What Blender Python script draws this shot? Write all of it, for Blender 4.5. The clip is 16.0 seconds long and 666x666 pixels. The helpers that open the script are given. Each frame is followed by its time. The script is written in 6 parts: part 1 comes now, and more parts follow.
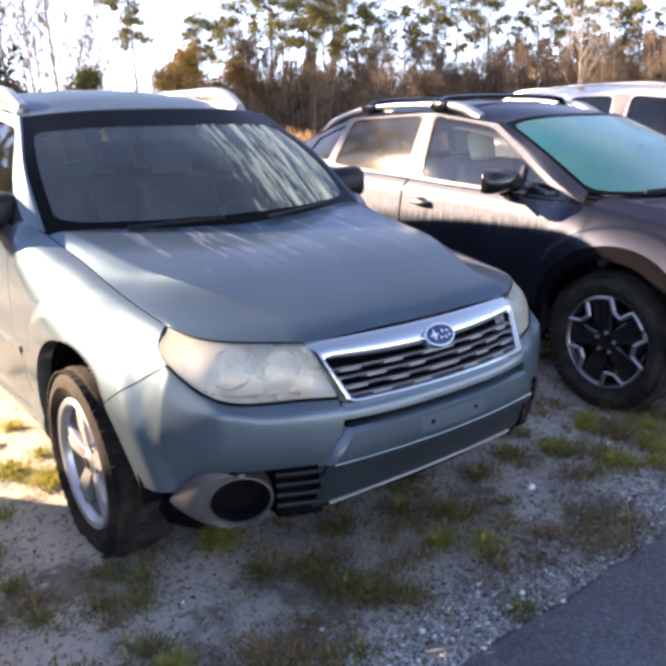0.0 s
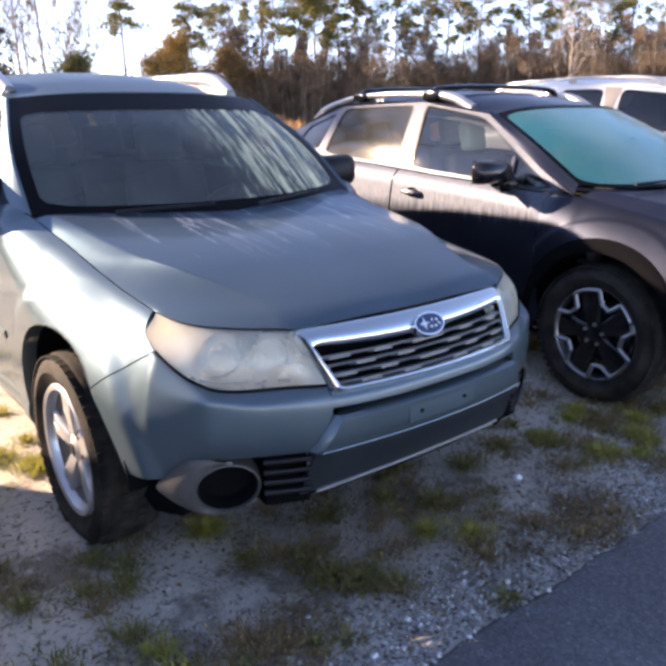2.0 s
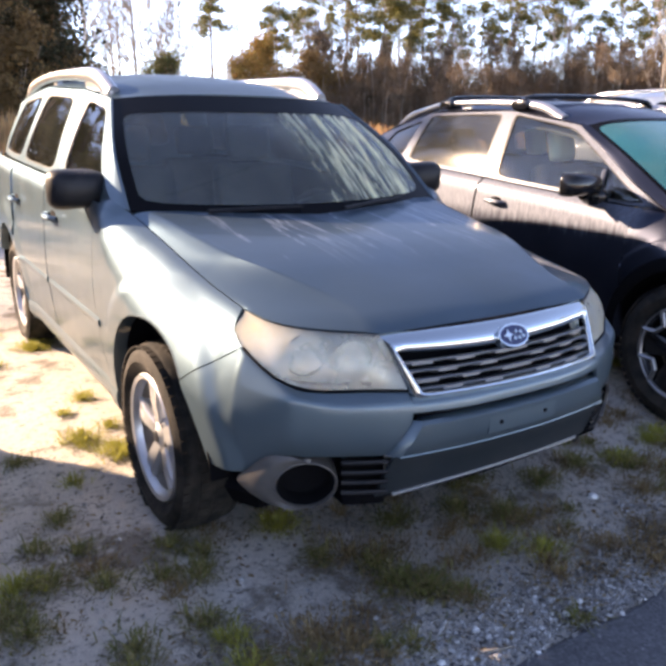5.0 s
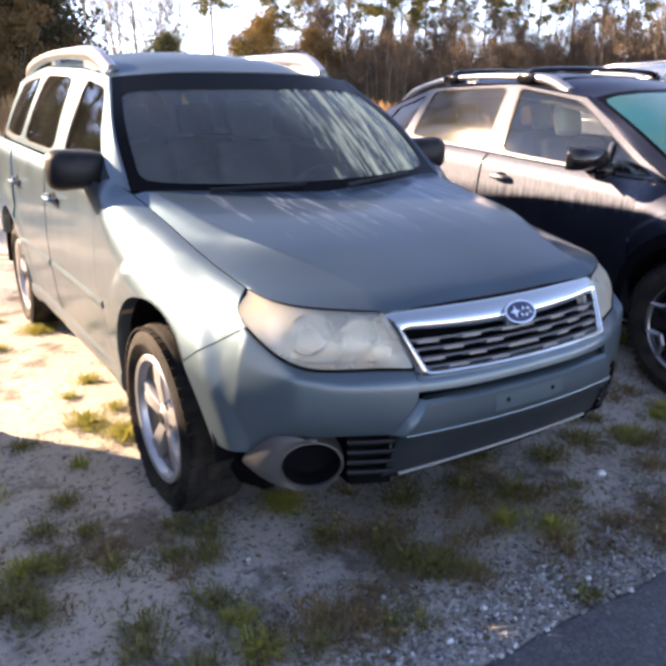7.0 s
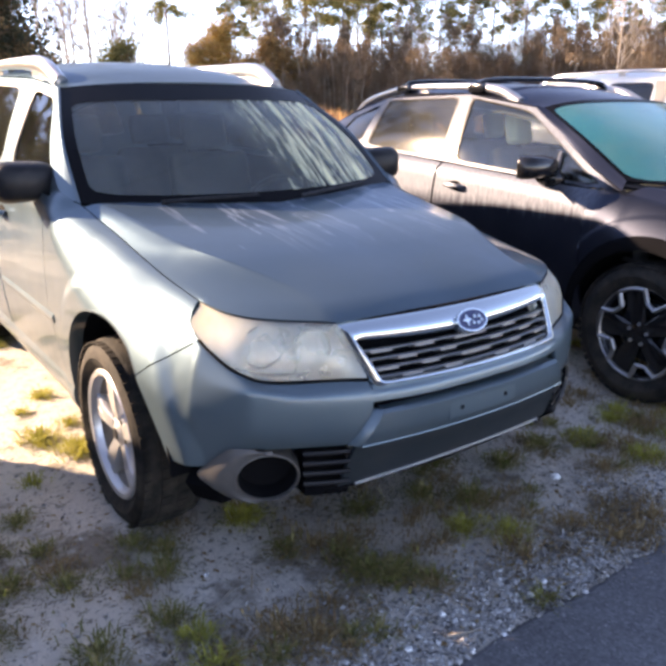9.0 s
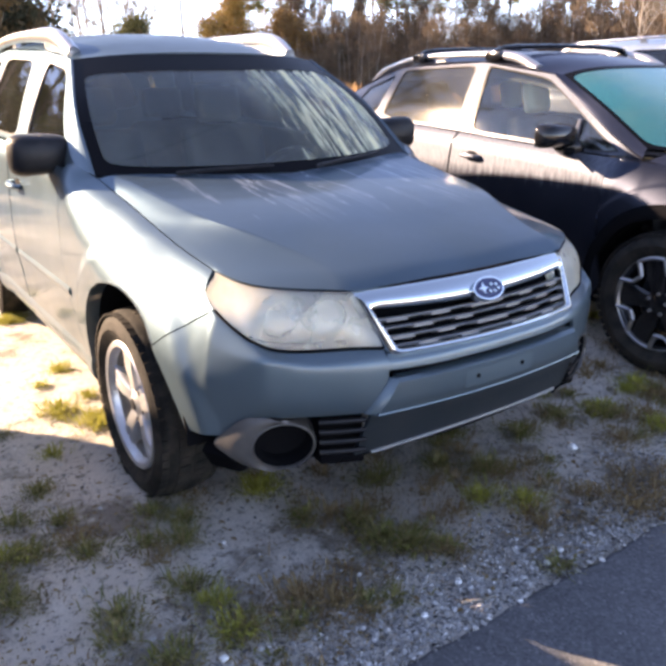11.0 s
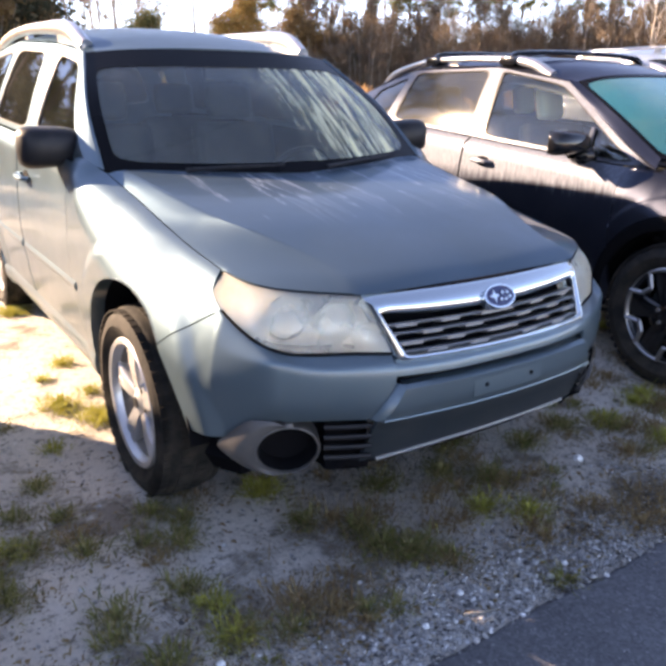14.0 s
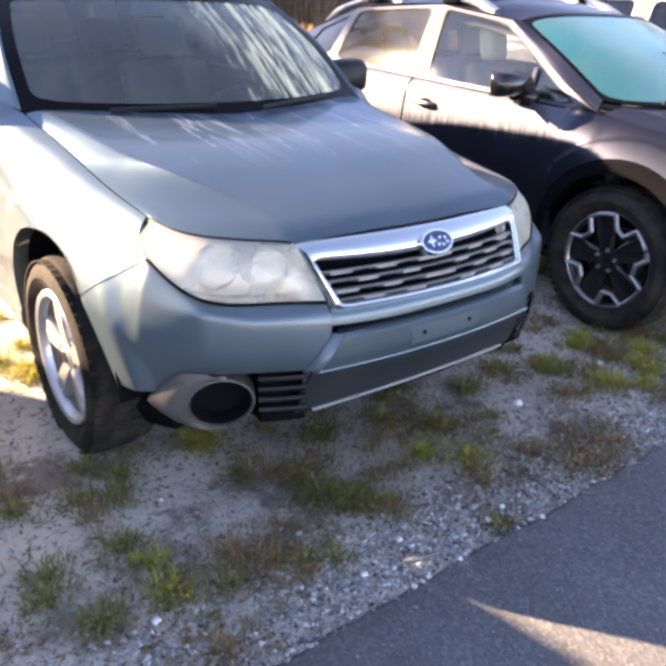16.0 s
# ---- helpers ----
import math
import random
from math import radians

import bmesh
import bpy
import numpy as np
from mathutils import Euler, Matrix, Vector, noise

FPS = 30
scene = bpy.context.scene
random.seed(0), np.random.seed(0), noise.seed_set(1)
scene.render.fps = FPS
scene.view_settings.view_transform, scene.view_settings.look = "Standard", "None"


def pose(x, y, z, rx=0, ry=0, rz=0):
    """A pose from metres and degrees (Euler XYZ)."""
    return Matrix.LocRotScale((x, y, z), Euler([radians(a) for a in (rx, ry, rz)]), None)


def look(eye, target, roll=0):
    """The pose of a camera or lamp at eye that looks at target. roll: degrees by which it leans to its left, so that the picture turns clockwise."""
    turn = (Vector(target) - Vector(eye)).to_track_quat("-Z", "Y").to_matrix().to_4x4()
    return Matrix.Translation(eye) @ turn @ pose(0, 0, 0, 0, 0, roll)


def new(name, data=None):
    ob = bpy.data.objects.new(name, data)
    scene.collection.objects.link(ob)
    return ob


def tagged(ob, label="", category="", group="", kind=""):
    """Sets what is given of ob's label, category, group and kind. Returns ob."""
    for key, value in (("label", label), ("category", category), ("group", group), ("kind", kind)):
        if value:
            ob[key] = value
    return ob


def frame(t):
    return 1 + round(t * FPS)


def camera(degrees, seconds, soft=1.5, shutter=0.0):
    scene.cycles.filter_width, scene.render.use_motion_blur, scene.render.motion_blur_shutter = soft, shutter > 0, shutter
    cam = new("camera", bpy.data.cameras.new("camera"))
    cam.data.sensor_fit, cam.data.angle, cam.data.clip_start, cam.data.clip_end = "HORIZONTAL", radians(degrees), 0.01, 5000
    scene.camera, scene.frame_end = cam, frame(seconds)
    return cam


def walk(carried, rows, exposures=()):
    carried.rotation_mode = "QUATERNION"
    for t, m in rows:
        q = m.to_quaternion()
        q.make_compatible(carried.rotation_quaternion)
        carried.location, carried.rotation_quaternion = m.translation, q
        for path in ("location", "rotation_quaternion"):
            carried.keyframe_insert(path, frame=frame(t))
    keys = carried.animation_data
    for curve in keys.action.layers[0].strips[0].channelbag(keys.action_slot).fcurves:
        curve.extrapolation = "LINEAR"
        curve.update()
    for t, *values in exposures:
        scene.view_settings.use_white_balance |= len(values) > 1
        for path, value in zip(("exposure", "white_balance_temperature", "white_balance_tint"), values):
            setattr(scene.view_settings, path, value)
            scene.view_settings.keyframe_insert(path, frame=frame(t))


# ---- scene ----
cam = camera(49.82, 16.0, soft=3.8)
# seconds, eye, heading (from +y, to the left), pitch and roll in degrees
ROWS = [
    (0, -1.459, -1.372, 1.364, -36.79, -15.70, -1.85),
    (0.5, -1.461, -1.406, 1.360, -37.00, -15.28, -1.50),
    (1, -1.485, -1.382, 1.366, -33.59, -14.49, -2.37),
    (1.5, -1.475, -1.373, 1.365, -34.43, -14.27, -2.32),
    (2, -1.457, -1.361, 1.351, -37.79, -16.44, -0.91),
    (2.5, -1.483, -1.376, 1.355, -37.30, -17.06, 0.31),
    (3, -1.510, -1.373, 1.365, -32.20, -15.72, -0.27),
    (3.5, -1.507, -1.360, 1.364, -32.37, -15.39, 0.21),
    (6, -1.513, -1.360, 1.359, -31.78, -16.67, 0.78),
    (6.5, -1.511, -1.346, 1.357, -30.79, -16.82, -0.14),
    (7, -1.496, -1.343, 1.352, -31.67, -17.75, -0.19),
    (7.5, -1.472, -1.337, 1.339, -33.57, -19.95, -1.08),
    (8, -1.475, -1.334, 1.347, -32.78, -19.51, -0.86),
    (8.5, -1.470, -1.349, 1.355, -33.81, -18.75, -0.93),
    (9, -1.476, -1.354, 1.361, -34.84, -17.15, -0.27),
    (11.5, -1.474, -1.358, 1.336, -33.16, -19.20, -1.06),
    (12, -1.476, -1.377, 1.340, -32.54, -18.01, -0.96),
    (12.5, -1.467, -1.362, 1.335, -32.94, -18.34, -1.03),
    (13, -1.472, -1.354, 1.339, -33.54, -18.77, 0.08),
    (13.5, -1.474, -1.342, 1.337, -33.70, -18.67, 0.77),
    (14, -1.471, -1.324, 1.338, -33.25, -18.95, 0.65),
    (14.5, -1.459, -1.316, 1.335, -34.80, -19.57, 0.91),
    (15, -1.450, -1.317, 1.330, -35.70, -20.67, 0.96),
    (15.5, -1.424, -1.332, 1.322, -38.53, -21.29, 0.55),
    (16, -1.401, -1.304, 1.320, -37.46, -23.03, 1.20),
]


def eye_pose(x, y, z, yaw, pitch, roll):
    way = Vector((-math.sin(radians(yaw)) * math.cos(radians(pitch)), math.cos(radians(yaw)) * math.cos(radians(pitch)), math.sin(radians(pitch))))
    return look((x, y, z), Vector((x, y, z)) + way, roll)


# the phone keeps adjusting, and opens up as it looks down at the end
EXPOSURES = [(0.0, 2.50, 8400, 25), (0.7, 2.35, 8300, 25), (1.5, 2.12, 7800, 25), (2.0, 2.20, 7800, 25), (2.5, 2.46, 8100, 25), (3.0, 2.46, 8400, 25), (3.5, 2.21, 8200, 25), (6.0, 2.29, 8300, 25), (7.0, 2.33, 8400, 25), (7.5, 2.50, 8400, 25), (8.0, 2.50, 8400, 25), (9.0, 2.48, 8400, 25), (11.5, 2.56, 8400, 25), (12.0, 2.52, 8400, 25), (13.5, 2.52, 8400, 25), (14.5, 2.56, 8400, 25), (15.0, 2.71, 8400, 25), (15.5, 2.77, 8500, 25), (16.0, 3.00, 8800, 26)]
walk(cam, [(t, eye_pose(*r)) for t, *r in ROWS], EXPOSURES)

# ---- world, sun, exposure ----
SUN_EL = 22.5
SUN = Vector((-0.559 * math.cos(radians(SUN_EL)), 0.829 * math.cos(radians(SUN_EL)), math.sin(radians(SUN_EL))))
world = bpy.data.worlds.new("winter_sky")
scene.world = world
world.use_nodes = True
_nt = world.node_tree
_sky = _nt.nodes.new("ShaderNodeTexSky")
_sky.sky_type = "NISHITA"
_sky.sun_disc = False
_sky.sun_elevation = radians(SUN_EL)
_sky.sun_rotation = math.atan2(SUN.x, SUN.y)
_sky.altitude = 2500
_sky.air_density = 0.65
_sky.dust_density = 0.1
_sky.ozone_density = 1.2
_nt.links.new(_sky.outputs[0], _nt.nodes["Background"].inputs[0])
_nt.nodes["Background"].inputs[1].default_value = 0.1425
_lamp = bpy.data.lights.new("sun", "SUN")
_lamp.energy, _lamp.angle, _lamp.color = 4.8, radians(0.7), (1.0, 0.88, 0.7)
new("sun", _lamp).matrix_world = look((0, 0, 0), -SUN)


# ---- materials ----
def material(name, color, rough=0.5, metal=0.0, **kw):
    """A principled material; returns it with its node tree and shader."""
    m = bpy.data.materials.new(name)
    m.use_nodes = True
    p = m.node_tree.nodes["Principled BSDF"]
    p.inputs["Base Color"].default_value = (*color, 1)
    p.inputs["Roughness"].default_value = rough
    p.inputs["Metallic"].default_value = metal
    for key, value in kw.items():
        p.inputs[key.replace("_", " ")].default_value = value
    return m, m.node_tree, p


def noise_node(nt, scale, detail=4.0, rough=0.6, coord="Object", stretch=None, warp=0.0):
    tex = nt.nodes.new("ShaderNodeTexNoise")
    tex.inputs["Distortion"].default_value = warp
    tex.inputs["Scale"].default_value = scale
    tex.inputs["Detail"].default_value = detail
    tex.inputs["Roughness"].default_value = rough
    co = nt.nodes.new("ShaderNodeTexCoord")
    if stretch:
        mp = nt.nodes.new("ShaderNodeMapping")
        mp.inputs["Scale"].default_value = stretch
        nt.links.new(co.outputs[coord], mp.inputs[0])
        nt.links.new(mp.outputs[0], tex.inputs["Vector"])
    else:
        nt.links.new(co.outputs[coord], tex.inputs["Vector"])
    return tex.outputs["Fac"]


def ramp(nt, fac, stops):
    r = nt.nodes.new("ShaderNodeValToRGB")
    e = r.color_ramp.elements
    while len(e) < len(stops):
        e.new(0.5)
    for el, (pos, c) in zip(e, stops):
        el.position = pos
        el.color = (*c, 1) if len(c) == 3 else c
    nt.links.new(fac, r.inputs[0])
    return r.outputs[0]


def mixed(nt, fac, a, b, mode="MIX"):
    n = nt.nodes.new("ShaderNodeMix")
    n.data_type, n.blend_type = "RGBA", mode
    for sock, v in ((n.inputs[0], fac), (n.inputs[6], a), (n.inputs[7], b)):
        if isinstance(v, bpy.types.NodeSocket):
            nt.links.new(v, sock)
        elif isinstance(v, (int, float)):
            sock.default_value = v
        else:
            sock.default_value = (*v, 1)
    return n.outputs[2]


def bump(nt, p, height, strength=0.3, distance=0.01):
    b = nt.nodes.new("ShaderNodeBump")
    b.inputs["Strength"].default_value = strength
    b.inputs["Distance"].default_value = distance
    nt.links.new(height, b.inputs["Height"])
    nt.links.new(b.outputs[0], p.inputs["Normal"])


def grey(v):
    return (v, v, v)


def paint(name, color, dust=(0.4, 0.37, 0.3), dusty=0.12, metal=0.72, rough=0.44, coat=0.6, edge=(1, 1, 1)):
    """Metallic car paint under a clear coat, with a soft film of road dust; edge: the flakes' tone at grazing angles."""
    m, nt, p = material(name, color, rough, metal, Coat_Weight=coat, Coat_Roughness=0.05, Specular_Tint=(*edge, 1))
    big = ramp(nt, noise_node(nt, 2.6, 4), [(0.4, grey(0)), (0.75, grey(dusty))])
    nt.links.new(mixed(nt, big, color, dust), p.inputs["Base Color"])
    r = ramp(nt, noise_node(nt, 5, 3), [(0.3, grey(rough - 0.03)), (0.75, grey(rough + 0.05))])
    nt.links.new(r, p.inputs["Roughness"])
    c = ramp(nt, noise_node(nt, 4, 4), [(0.35, grey(0.08)), (0.8, grey(0.13))])
    nt.links.new(c, p.inputs["Coat Roughness"])
    return m


def dewy_paint(name, color, dew):
    """The same paint on a lid that dew has run down: pale drip trails along the slope."""
    m = paint(name, color, dusty=0.03, metal=0.8, rough=0.36, coat=0.4, edge=FLAKE)
    nt, p = m.node_tree, m.node_tree.nodes["Principled BSDF"]
    base = p.inputs["Base Color"].links[0].from_socket
    trail = ramp(nt, noise_node(nt, 8.0, 3.0, 0.5, stretch=(2.2, 0.2, 0.1), warp=0.5), [(0.55, grey(0)), (0.575, grey(0.6)), (0.6, grey(0.04)), (0.7, grey(0.16))])
    co = nt.nodes.new("ShaderNodeTexCoord")
    sep = nt.nodes.new("ShaderNodeSeparateXYZ")
    nt.links.new(co.outputs["Object"], sep.inputs[0])
    where = ramp(nt, sep.outputs["Y"], [(0.5, grey(0.0)), (0.95, grey(1))])
    shift = nt.nodes.new("ShaderNodeMath")
    shift.inputs[1].default_value = 0.7
    nt.links.new(sep.outputs["X"], shift.inputs[0])
    inside = ramp(nt, shift.outputs[0], [(0.12, grey(0.0)), (0.25, grey(1))])
    where = mixed(nt, 1.0, where, inside, "MULTIPLY")
    fac = mixed(nt, 1.0, trail, where, "MULTIPLY")
    nt.links.new(mixed(nt, fac, base, dew), p.inputs["Base Color"])
    film = ramp(nt, fac, [(0.0, grey(0.06)), (0.5, grey(0.3))])
    nt.links.new(film, p.inputs["Coat Roughness"])
    return m


def plastic(name, color, rough=0.55, dusty=0.3):
    m, nt, p = material(name, color, rough, 0.0, Specular_IOR_Level=0.25 if max(color) < 0.05 else 0.5)
    f = ramp(nt, noise_node(nt, 9, 5), [(0.45, grey(0)), (0.8, grey(dusty))])
    nt.links.new(mixed(nt, f, color, (0.3, 0.27, 0.22)), p.inputs["Base Color"])
    bump(nt, p, noise_node(nt, 420, 2), 0.12, 0.002)
    return m


def glass(name, tint, rough=0.02, clear=0.75, dirt=0.10):
    """A thin pane: tinted see-through with real gloss, and a film of dust."""
    m = bpy.data.materials.new(name)
    m.use_nodes = True
    nt = m.node_tree
    nt.nodes.remove(nt.nodes["Principled BSDF"])
    out = nt.nodes["Material Output"]
    see = nt.nodes.new("ShaderNodeBsdfTransparent")
    see.inputs[0].default_value = (*tint, 1)
    gloss = nt.nodes.new("ShaderNodeBsdfGlossy")
    gloss.inputs["Roughness"].default_value = rough
    face_on = nt.nodes.new("ShaderNodeLayerWeight")
    fres = ramp(nt, face_on.outputs["Facing"], [(0.0, grey(0.045)), (0.5, grey(0.08)), (0.75, grey(0.28)), (0.9, grey(0.62)), (1.0, grey(1))])
    mix = nt.nodes.new("ShaderNodeMixShader")
    nt.links.new(fres, mix.inputs[0])
    nt.links.new(see.outputs[0], mix.inputs[1])
    nt.links.new(gloss.outputs[0], mix.inputs[2])
    film = nt.nodes.new("ShaderNodeBsdfDiffuse")
    film.inputs[0].default_value = (0.5, 0.5, 0.46, 1)
    f = ramp(nt, noise_node(nt, 6, 6, 0.7, stretch=(1.6, 0.5, 0.5)), [(0.4, grey(dirt * 0.3)), (0.75, grey(dirt))])
    mix2 = nt.nodes.new("ShaderNodeMixShader")
    nt.links.new(f, mix2.inputs[0])
    nt.links.new(mix.outputs[0], mix2.inputs[1])
    nt.links.new(film.outputs[0], mix2.inputs[2])
    nt.links.new(mix2.outputs[0], out.inputs[0])
    return m


FLAKE = (0.3, 0.36, 0.46)
SAGE = (0.096, 0.142, 0.17)
M_SAGE = paint("sage_silver_paint", SAGE, dusty=0.05, metal=0.65, rough=0.42, coat=0.7, edge=FLAKE)
# same paint, less coat and a darker grazing tone: a dimmer copy for the roof
M_SAGE_ROOF = paint("sage_paint_dimmed", SAGE, dusty=0.02, metal=0.8, rough=0.42, coat=0.2, edge=(0.2, 0.25, 0.33))
M_SAGE_LID = dewy_paint("sage_paint_with_dew_trails", SAGE, (0.62, 0.68, 0.74))
M_GRAPHITE_TOP = paint("graphite_paint", (0.042, 0.048, 0.07), dust=(0.34, 0.37, 0.45), dusty=0.03, metal=0.92, rough=0.42, coat=0.3, edge=(0.42, 0.47, 0.58))


def beaded_sunlit_paint(name, color):
    """Dark paint, its upper flanks holding run-down dew; the film also paints in the sun there."""
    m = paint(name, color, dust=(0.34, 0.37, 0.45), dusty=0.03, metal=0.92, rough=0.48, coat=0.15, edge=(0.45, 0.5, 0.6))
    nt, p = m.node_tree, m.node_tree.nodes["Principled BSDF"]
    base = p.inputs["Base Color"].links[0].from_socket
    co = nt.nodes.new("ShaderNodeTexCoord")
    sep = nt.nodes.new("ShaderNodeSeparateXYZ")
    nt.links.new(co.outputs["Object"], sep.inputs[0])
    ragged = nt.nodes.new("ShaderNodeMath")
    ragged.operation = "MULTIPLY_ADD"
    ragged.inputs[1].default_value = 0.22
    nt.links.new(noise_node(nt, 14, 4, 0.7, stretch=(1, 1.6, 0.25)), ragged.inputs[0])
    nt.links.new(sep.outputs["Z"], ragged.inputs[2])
    # paler by height: stands in for the sun on the upper doors
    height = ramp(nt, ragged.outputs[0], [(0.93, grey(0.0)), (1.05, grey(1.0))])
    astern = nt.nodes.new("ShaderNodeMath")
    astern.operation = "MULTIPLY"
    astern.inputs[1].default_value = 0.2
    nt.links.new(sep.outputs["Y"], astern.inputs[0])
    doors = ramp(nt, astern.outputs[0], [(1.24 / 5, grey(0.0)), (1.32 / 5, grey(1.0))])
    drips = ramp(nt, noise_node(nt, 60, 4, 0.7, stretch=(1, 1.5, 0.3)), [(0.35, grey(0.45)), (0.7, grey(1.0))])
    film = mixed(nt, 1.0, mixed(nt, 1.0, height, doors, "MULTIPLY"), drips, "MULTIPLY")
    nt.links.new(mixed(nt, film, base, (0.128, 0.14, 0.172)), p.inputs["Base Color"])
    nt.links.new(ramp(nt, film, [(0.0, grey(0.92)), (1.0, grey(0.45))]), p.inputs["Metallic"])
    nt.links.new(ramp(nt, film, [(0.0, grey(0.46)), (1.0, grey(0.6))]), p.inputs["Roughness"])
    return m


M_GRAPHITE = beaded_sunlit_paint("graphite_paint_dew_and_sun", (0.03, 0.034, 0.048))
M_WHITE = paint("white_paint", (0.75, 0.75, 0.73), dusty=0.1, metal=0.0, rough=0.35)
M_BLUE = paint("dark_blue_paint", (0.03, 0.05, 0.1), dusty=0.2, metal=0.4)
M_CHROME = material("chrome", (0.68, 0.74, 0.76), 0.1, 1.0)[0]
M_SATIN = paint("satin_silver", (0.5, 0.5, 0.5), dusty=0.2, metal=0.8, rough=0.34)
# dark grey rim barrel: the shade behind the spokes put into its colour
M_BARREL = plastic("rim_shade_grey", (0.07, 0.066, 0.062), 0.5, 0.4)
M_MACHINED = paint("machined_grey", (0.26, 0.26, 0.27), dusty=0.2, metal=0.85, rough=0.4)
M_ALLOY = paint("alloy", (0.55, 0.56, 0.58), dust=(0.2, 0.17, 0.13), dusty=0.45, metal=0.75, rough=0.36)
M_BLACK = plastic("black_plastic", (0.009, 0.009, 0.011), 0.45, 0.05)
M_GLOSSBLACK = material("gloss_black", (0.008, 0.008, 0.009), 0.14)[0]
M_CLAD = material("cladding_plastic", (0.006, 0.006, 0.007), 0.9, 0.0, Specular_IOR_Level=0.05, IOR=1.03)[0]
M_GREYPL = plastic("grey_plastic", (0.017, 0.023, 0.028), 0.4, 0.04)
M_LIP = plastic("dull_silver_lip", (0.16, 0.17, 0.18), 0.35, 0.2)
# near-black for the shade in gaps, slots, holes and recesses
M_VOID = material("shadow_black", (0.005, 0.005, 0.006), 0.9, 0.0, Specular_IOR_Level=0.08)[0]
M_WINDSHIELD = glass("windshield_glass", (0.72, 0.79, 0.8), 0.05, dirt=0.068)


def dew_and_glow(m):
    """Dew run down one half of the pane, with a bright reflection's glow painted into it."""
    nt = m.node_tree
    out = nt.nodes["Material Output"]
    last = out.inputs[0].links[0].from_socket
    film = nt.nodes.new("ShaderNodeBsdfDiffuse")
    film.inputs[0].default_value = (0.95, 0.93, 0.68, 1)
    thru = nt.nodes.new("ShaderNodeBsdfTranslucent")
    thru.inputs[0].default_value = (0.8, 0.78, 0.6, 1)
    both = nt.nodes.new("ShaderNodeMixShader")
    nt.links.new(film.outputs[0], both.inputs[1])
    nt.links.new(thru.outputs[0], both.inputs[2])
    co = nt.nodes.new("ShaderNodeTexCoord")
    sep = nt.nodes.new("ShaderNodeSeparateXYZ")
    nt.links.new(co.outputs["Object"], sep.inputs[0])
    # stronger towards +x, where the bright reflection is put into the film's colour
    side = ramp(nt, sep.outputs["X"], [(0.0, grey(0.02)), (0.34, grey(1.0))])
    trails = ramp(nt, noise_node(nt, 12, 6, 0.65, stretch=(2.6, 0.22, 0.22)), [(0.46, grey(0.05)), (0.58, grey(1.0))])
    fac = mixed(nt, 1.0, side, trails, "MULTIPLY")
    mix = nt.nodes.new("ShaderNodeMixShader")
    nt.links.new(fac, mix.inputs[0])
    nt.links.new(last, mix.inputs[1])
    nt.links.new(both.outputs[0], mix.inputs[2])
    nt.links.new(mix.outputs[0], out.inputs[0])


dew_and_glow(M_WINDSHIELD)
M_SIDEGLASS = glass("side_glass", (0.9, 0.94, 0.92), 0.02, dirt=0.015)
M_PRIVACY = glass("privacy_glass", (0.36, 0.37, 0.39), 0.03, dirt=0.02)
# paler film than on the other panes: dew and sky glare in one colour
M_GLAREPANE = glass("privacy_glass_dew_and_glare", (0.36, 0.37, 0.39), 0.07, dirt=0.13)
M_REARPANE = glass("dark_rear_glass", (0.1, 0.105, 0.11), 0.03, dirt=0.04)
M_FRIT = material("black_glass_border", (0.004, 0.004, 0.005), 0.25, 0.0, Specular_IOR_Level=0.07)[0]
M_SEAT = plastic("grey_cloth", (0.05, 0.05, 0.05), 0.9, 0.1)
M_CHARCOAL = plastic("charcoal_cloth", (0.014, 0.015, 0.016), 0.95, 0.03)
M_DASH = plastic("dashboard_plastic", (0.05, 0.05, 0.052), 0.6, 0.1)


def rubber():
    m, nt, p = material("tyre_rubber", (0.022, 0.021, 0.02), 0.8, 0.0, Specular_IOR_Level=0.2)
    f = ramp(nt, noise_node(nt, 12, 6), [(0.38, grey(0)), (0.72, grey(0.55))])
    nt.links.new(mixed(nt, f, (0.007, 0.007, 0.007), (0.07, 0.058, 0.047)), p.inputs["Base Color"])
    bump(nt, p, noise_node(nt, 90, 3), 0.4, 0.004)
    return m


def clouded_lens(name):
    """Polycarbonate clouded and yellowed by the sun: half haze, half see-through."""
    m = glass(name, (0.97, 0.96, 0.92), 0.12, dirt=0.0)
    nt = m.node_tree
    out = nt.nodes["Material Output"]
    last = out.inputs[0].links[0].from_socket
    tone = ramp(nt, noise_node(nt, 6, 4), [(0.35, (0.81, 0.83, 0.8)), (0.7, (0.86, 0.79, 0.62))])
    haze = nt.nodes.new("ShaderNodeBsdfDiffuse")
    thru = nt.nodes.new("ShaderNodeBsdfTranslucent")
    nt.links.new(tone, haze.inputs[0])
    nt.links.new(tone, thru.inputs[0])
    both = nt.nodes.new("ShaderNodeMixShader")
    both.inputs[0].default_value = 0.35
    nt.links.new(haze.outputs[0], both.inputs[1])
    nt.links.new(thru.outputs[0], both.inputs[2])
    mix = nt.nodes.new("ShaderNodeMixShader")
    nt.links.new(ramp(nt, noise_node(nt, 4, 4), [(0.3, grey(0.25)), (0.75, grey(0.4))]), mix.inputs[0])
    nt.links.new(last, mix.inputs[1])
    nt.links.new(both.outputs[0], mix.inputs[2])
    nt.links.new(mix.outputs[0], out.inputs[0])
    return m


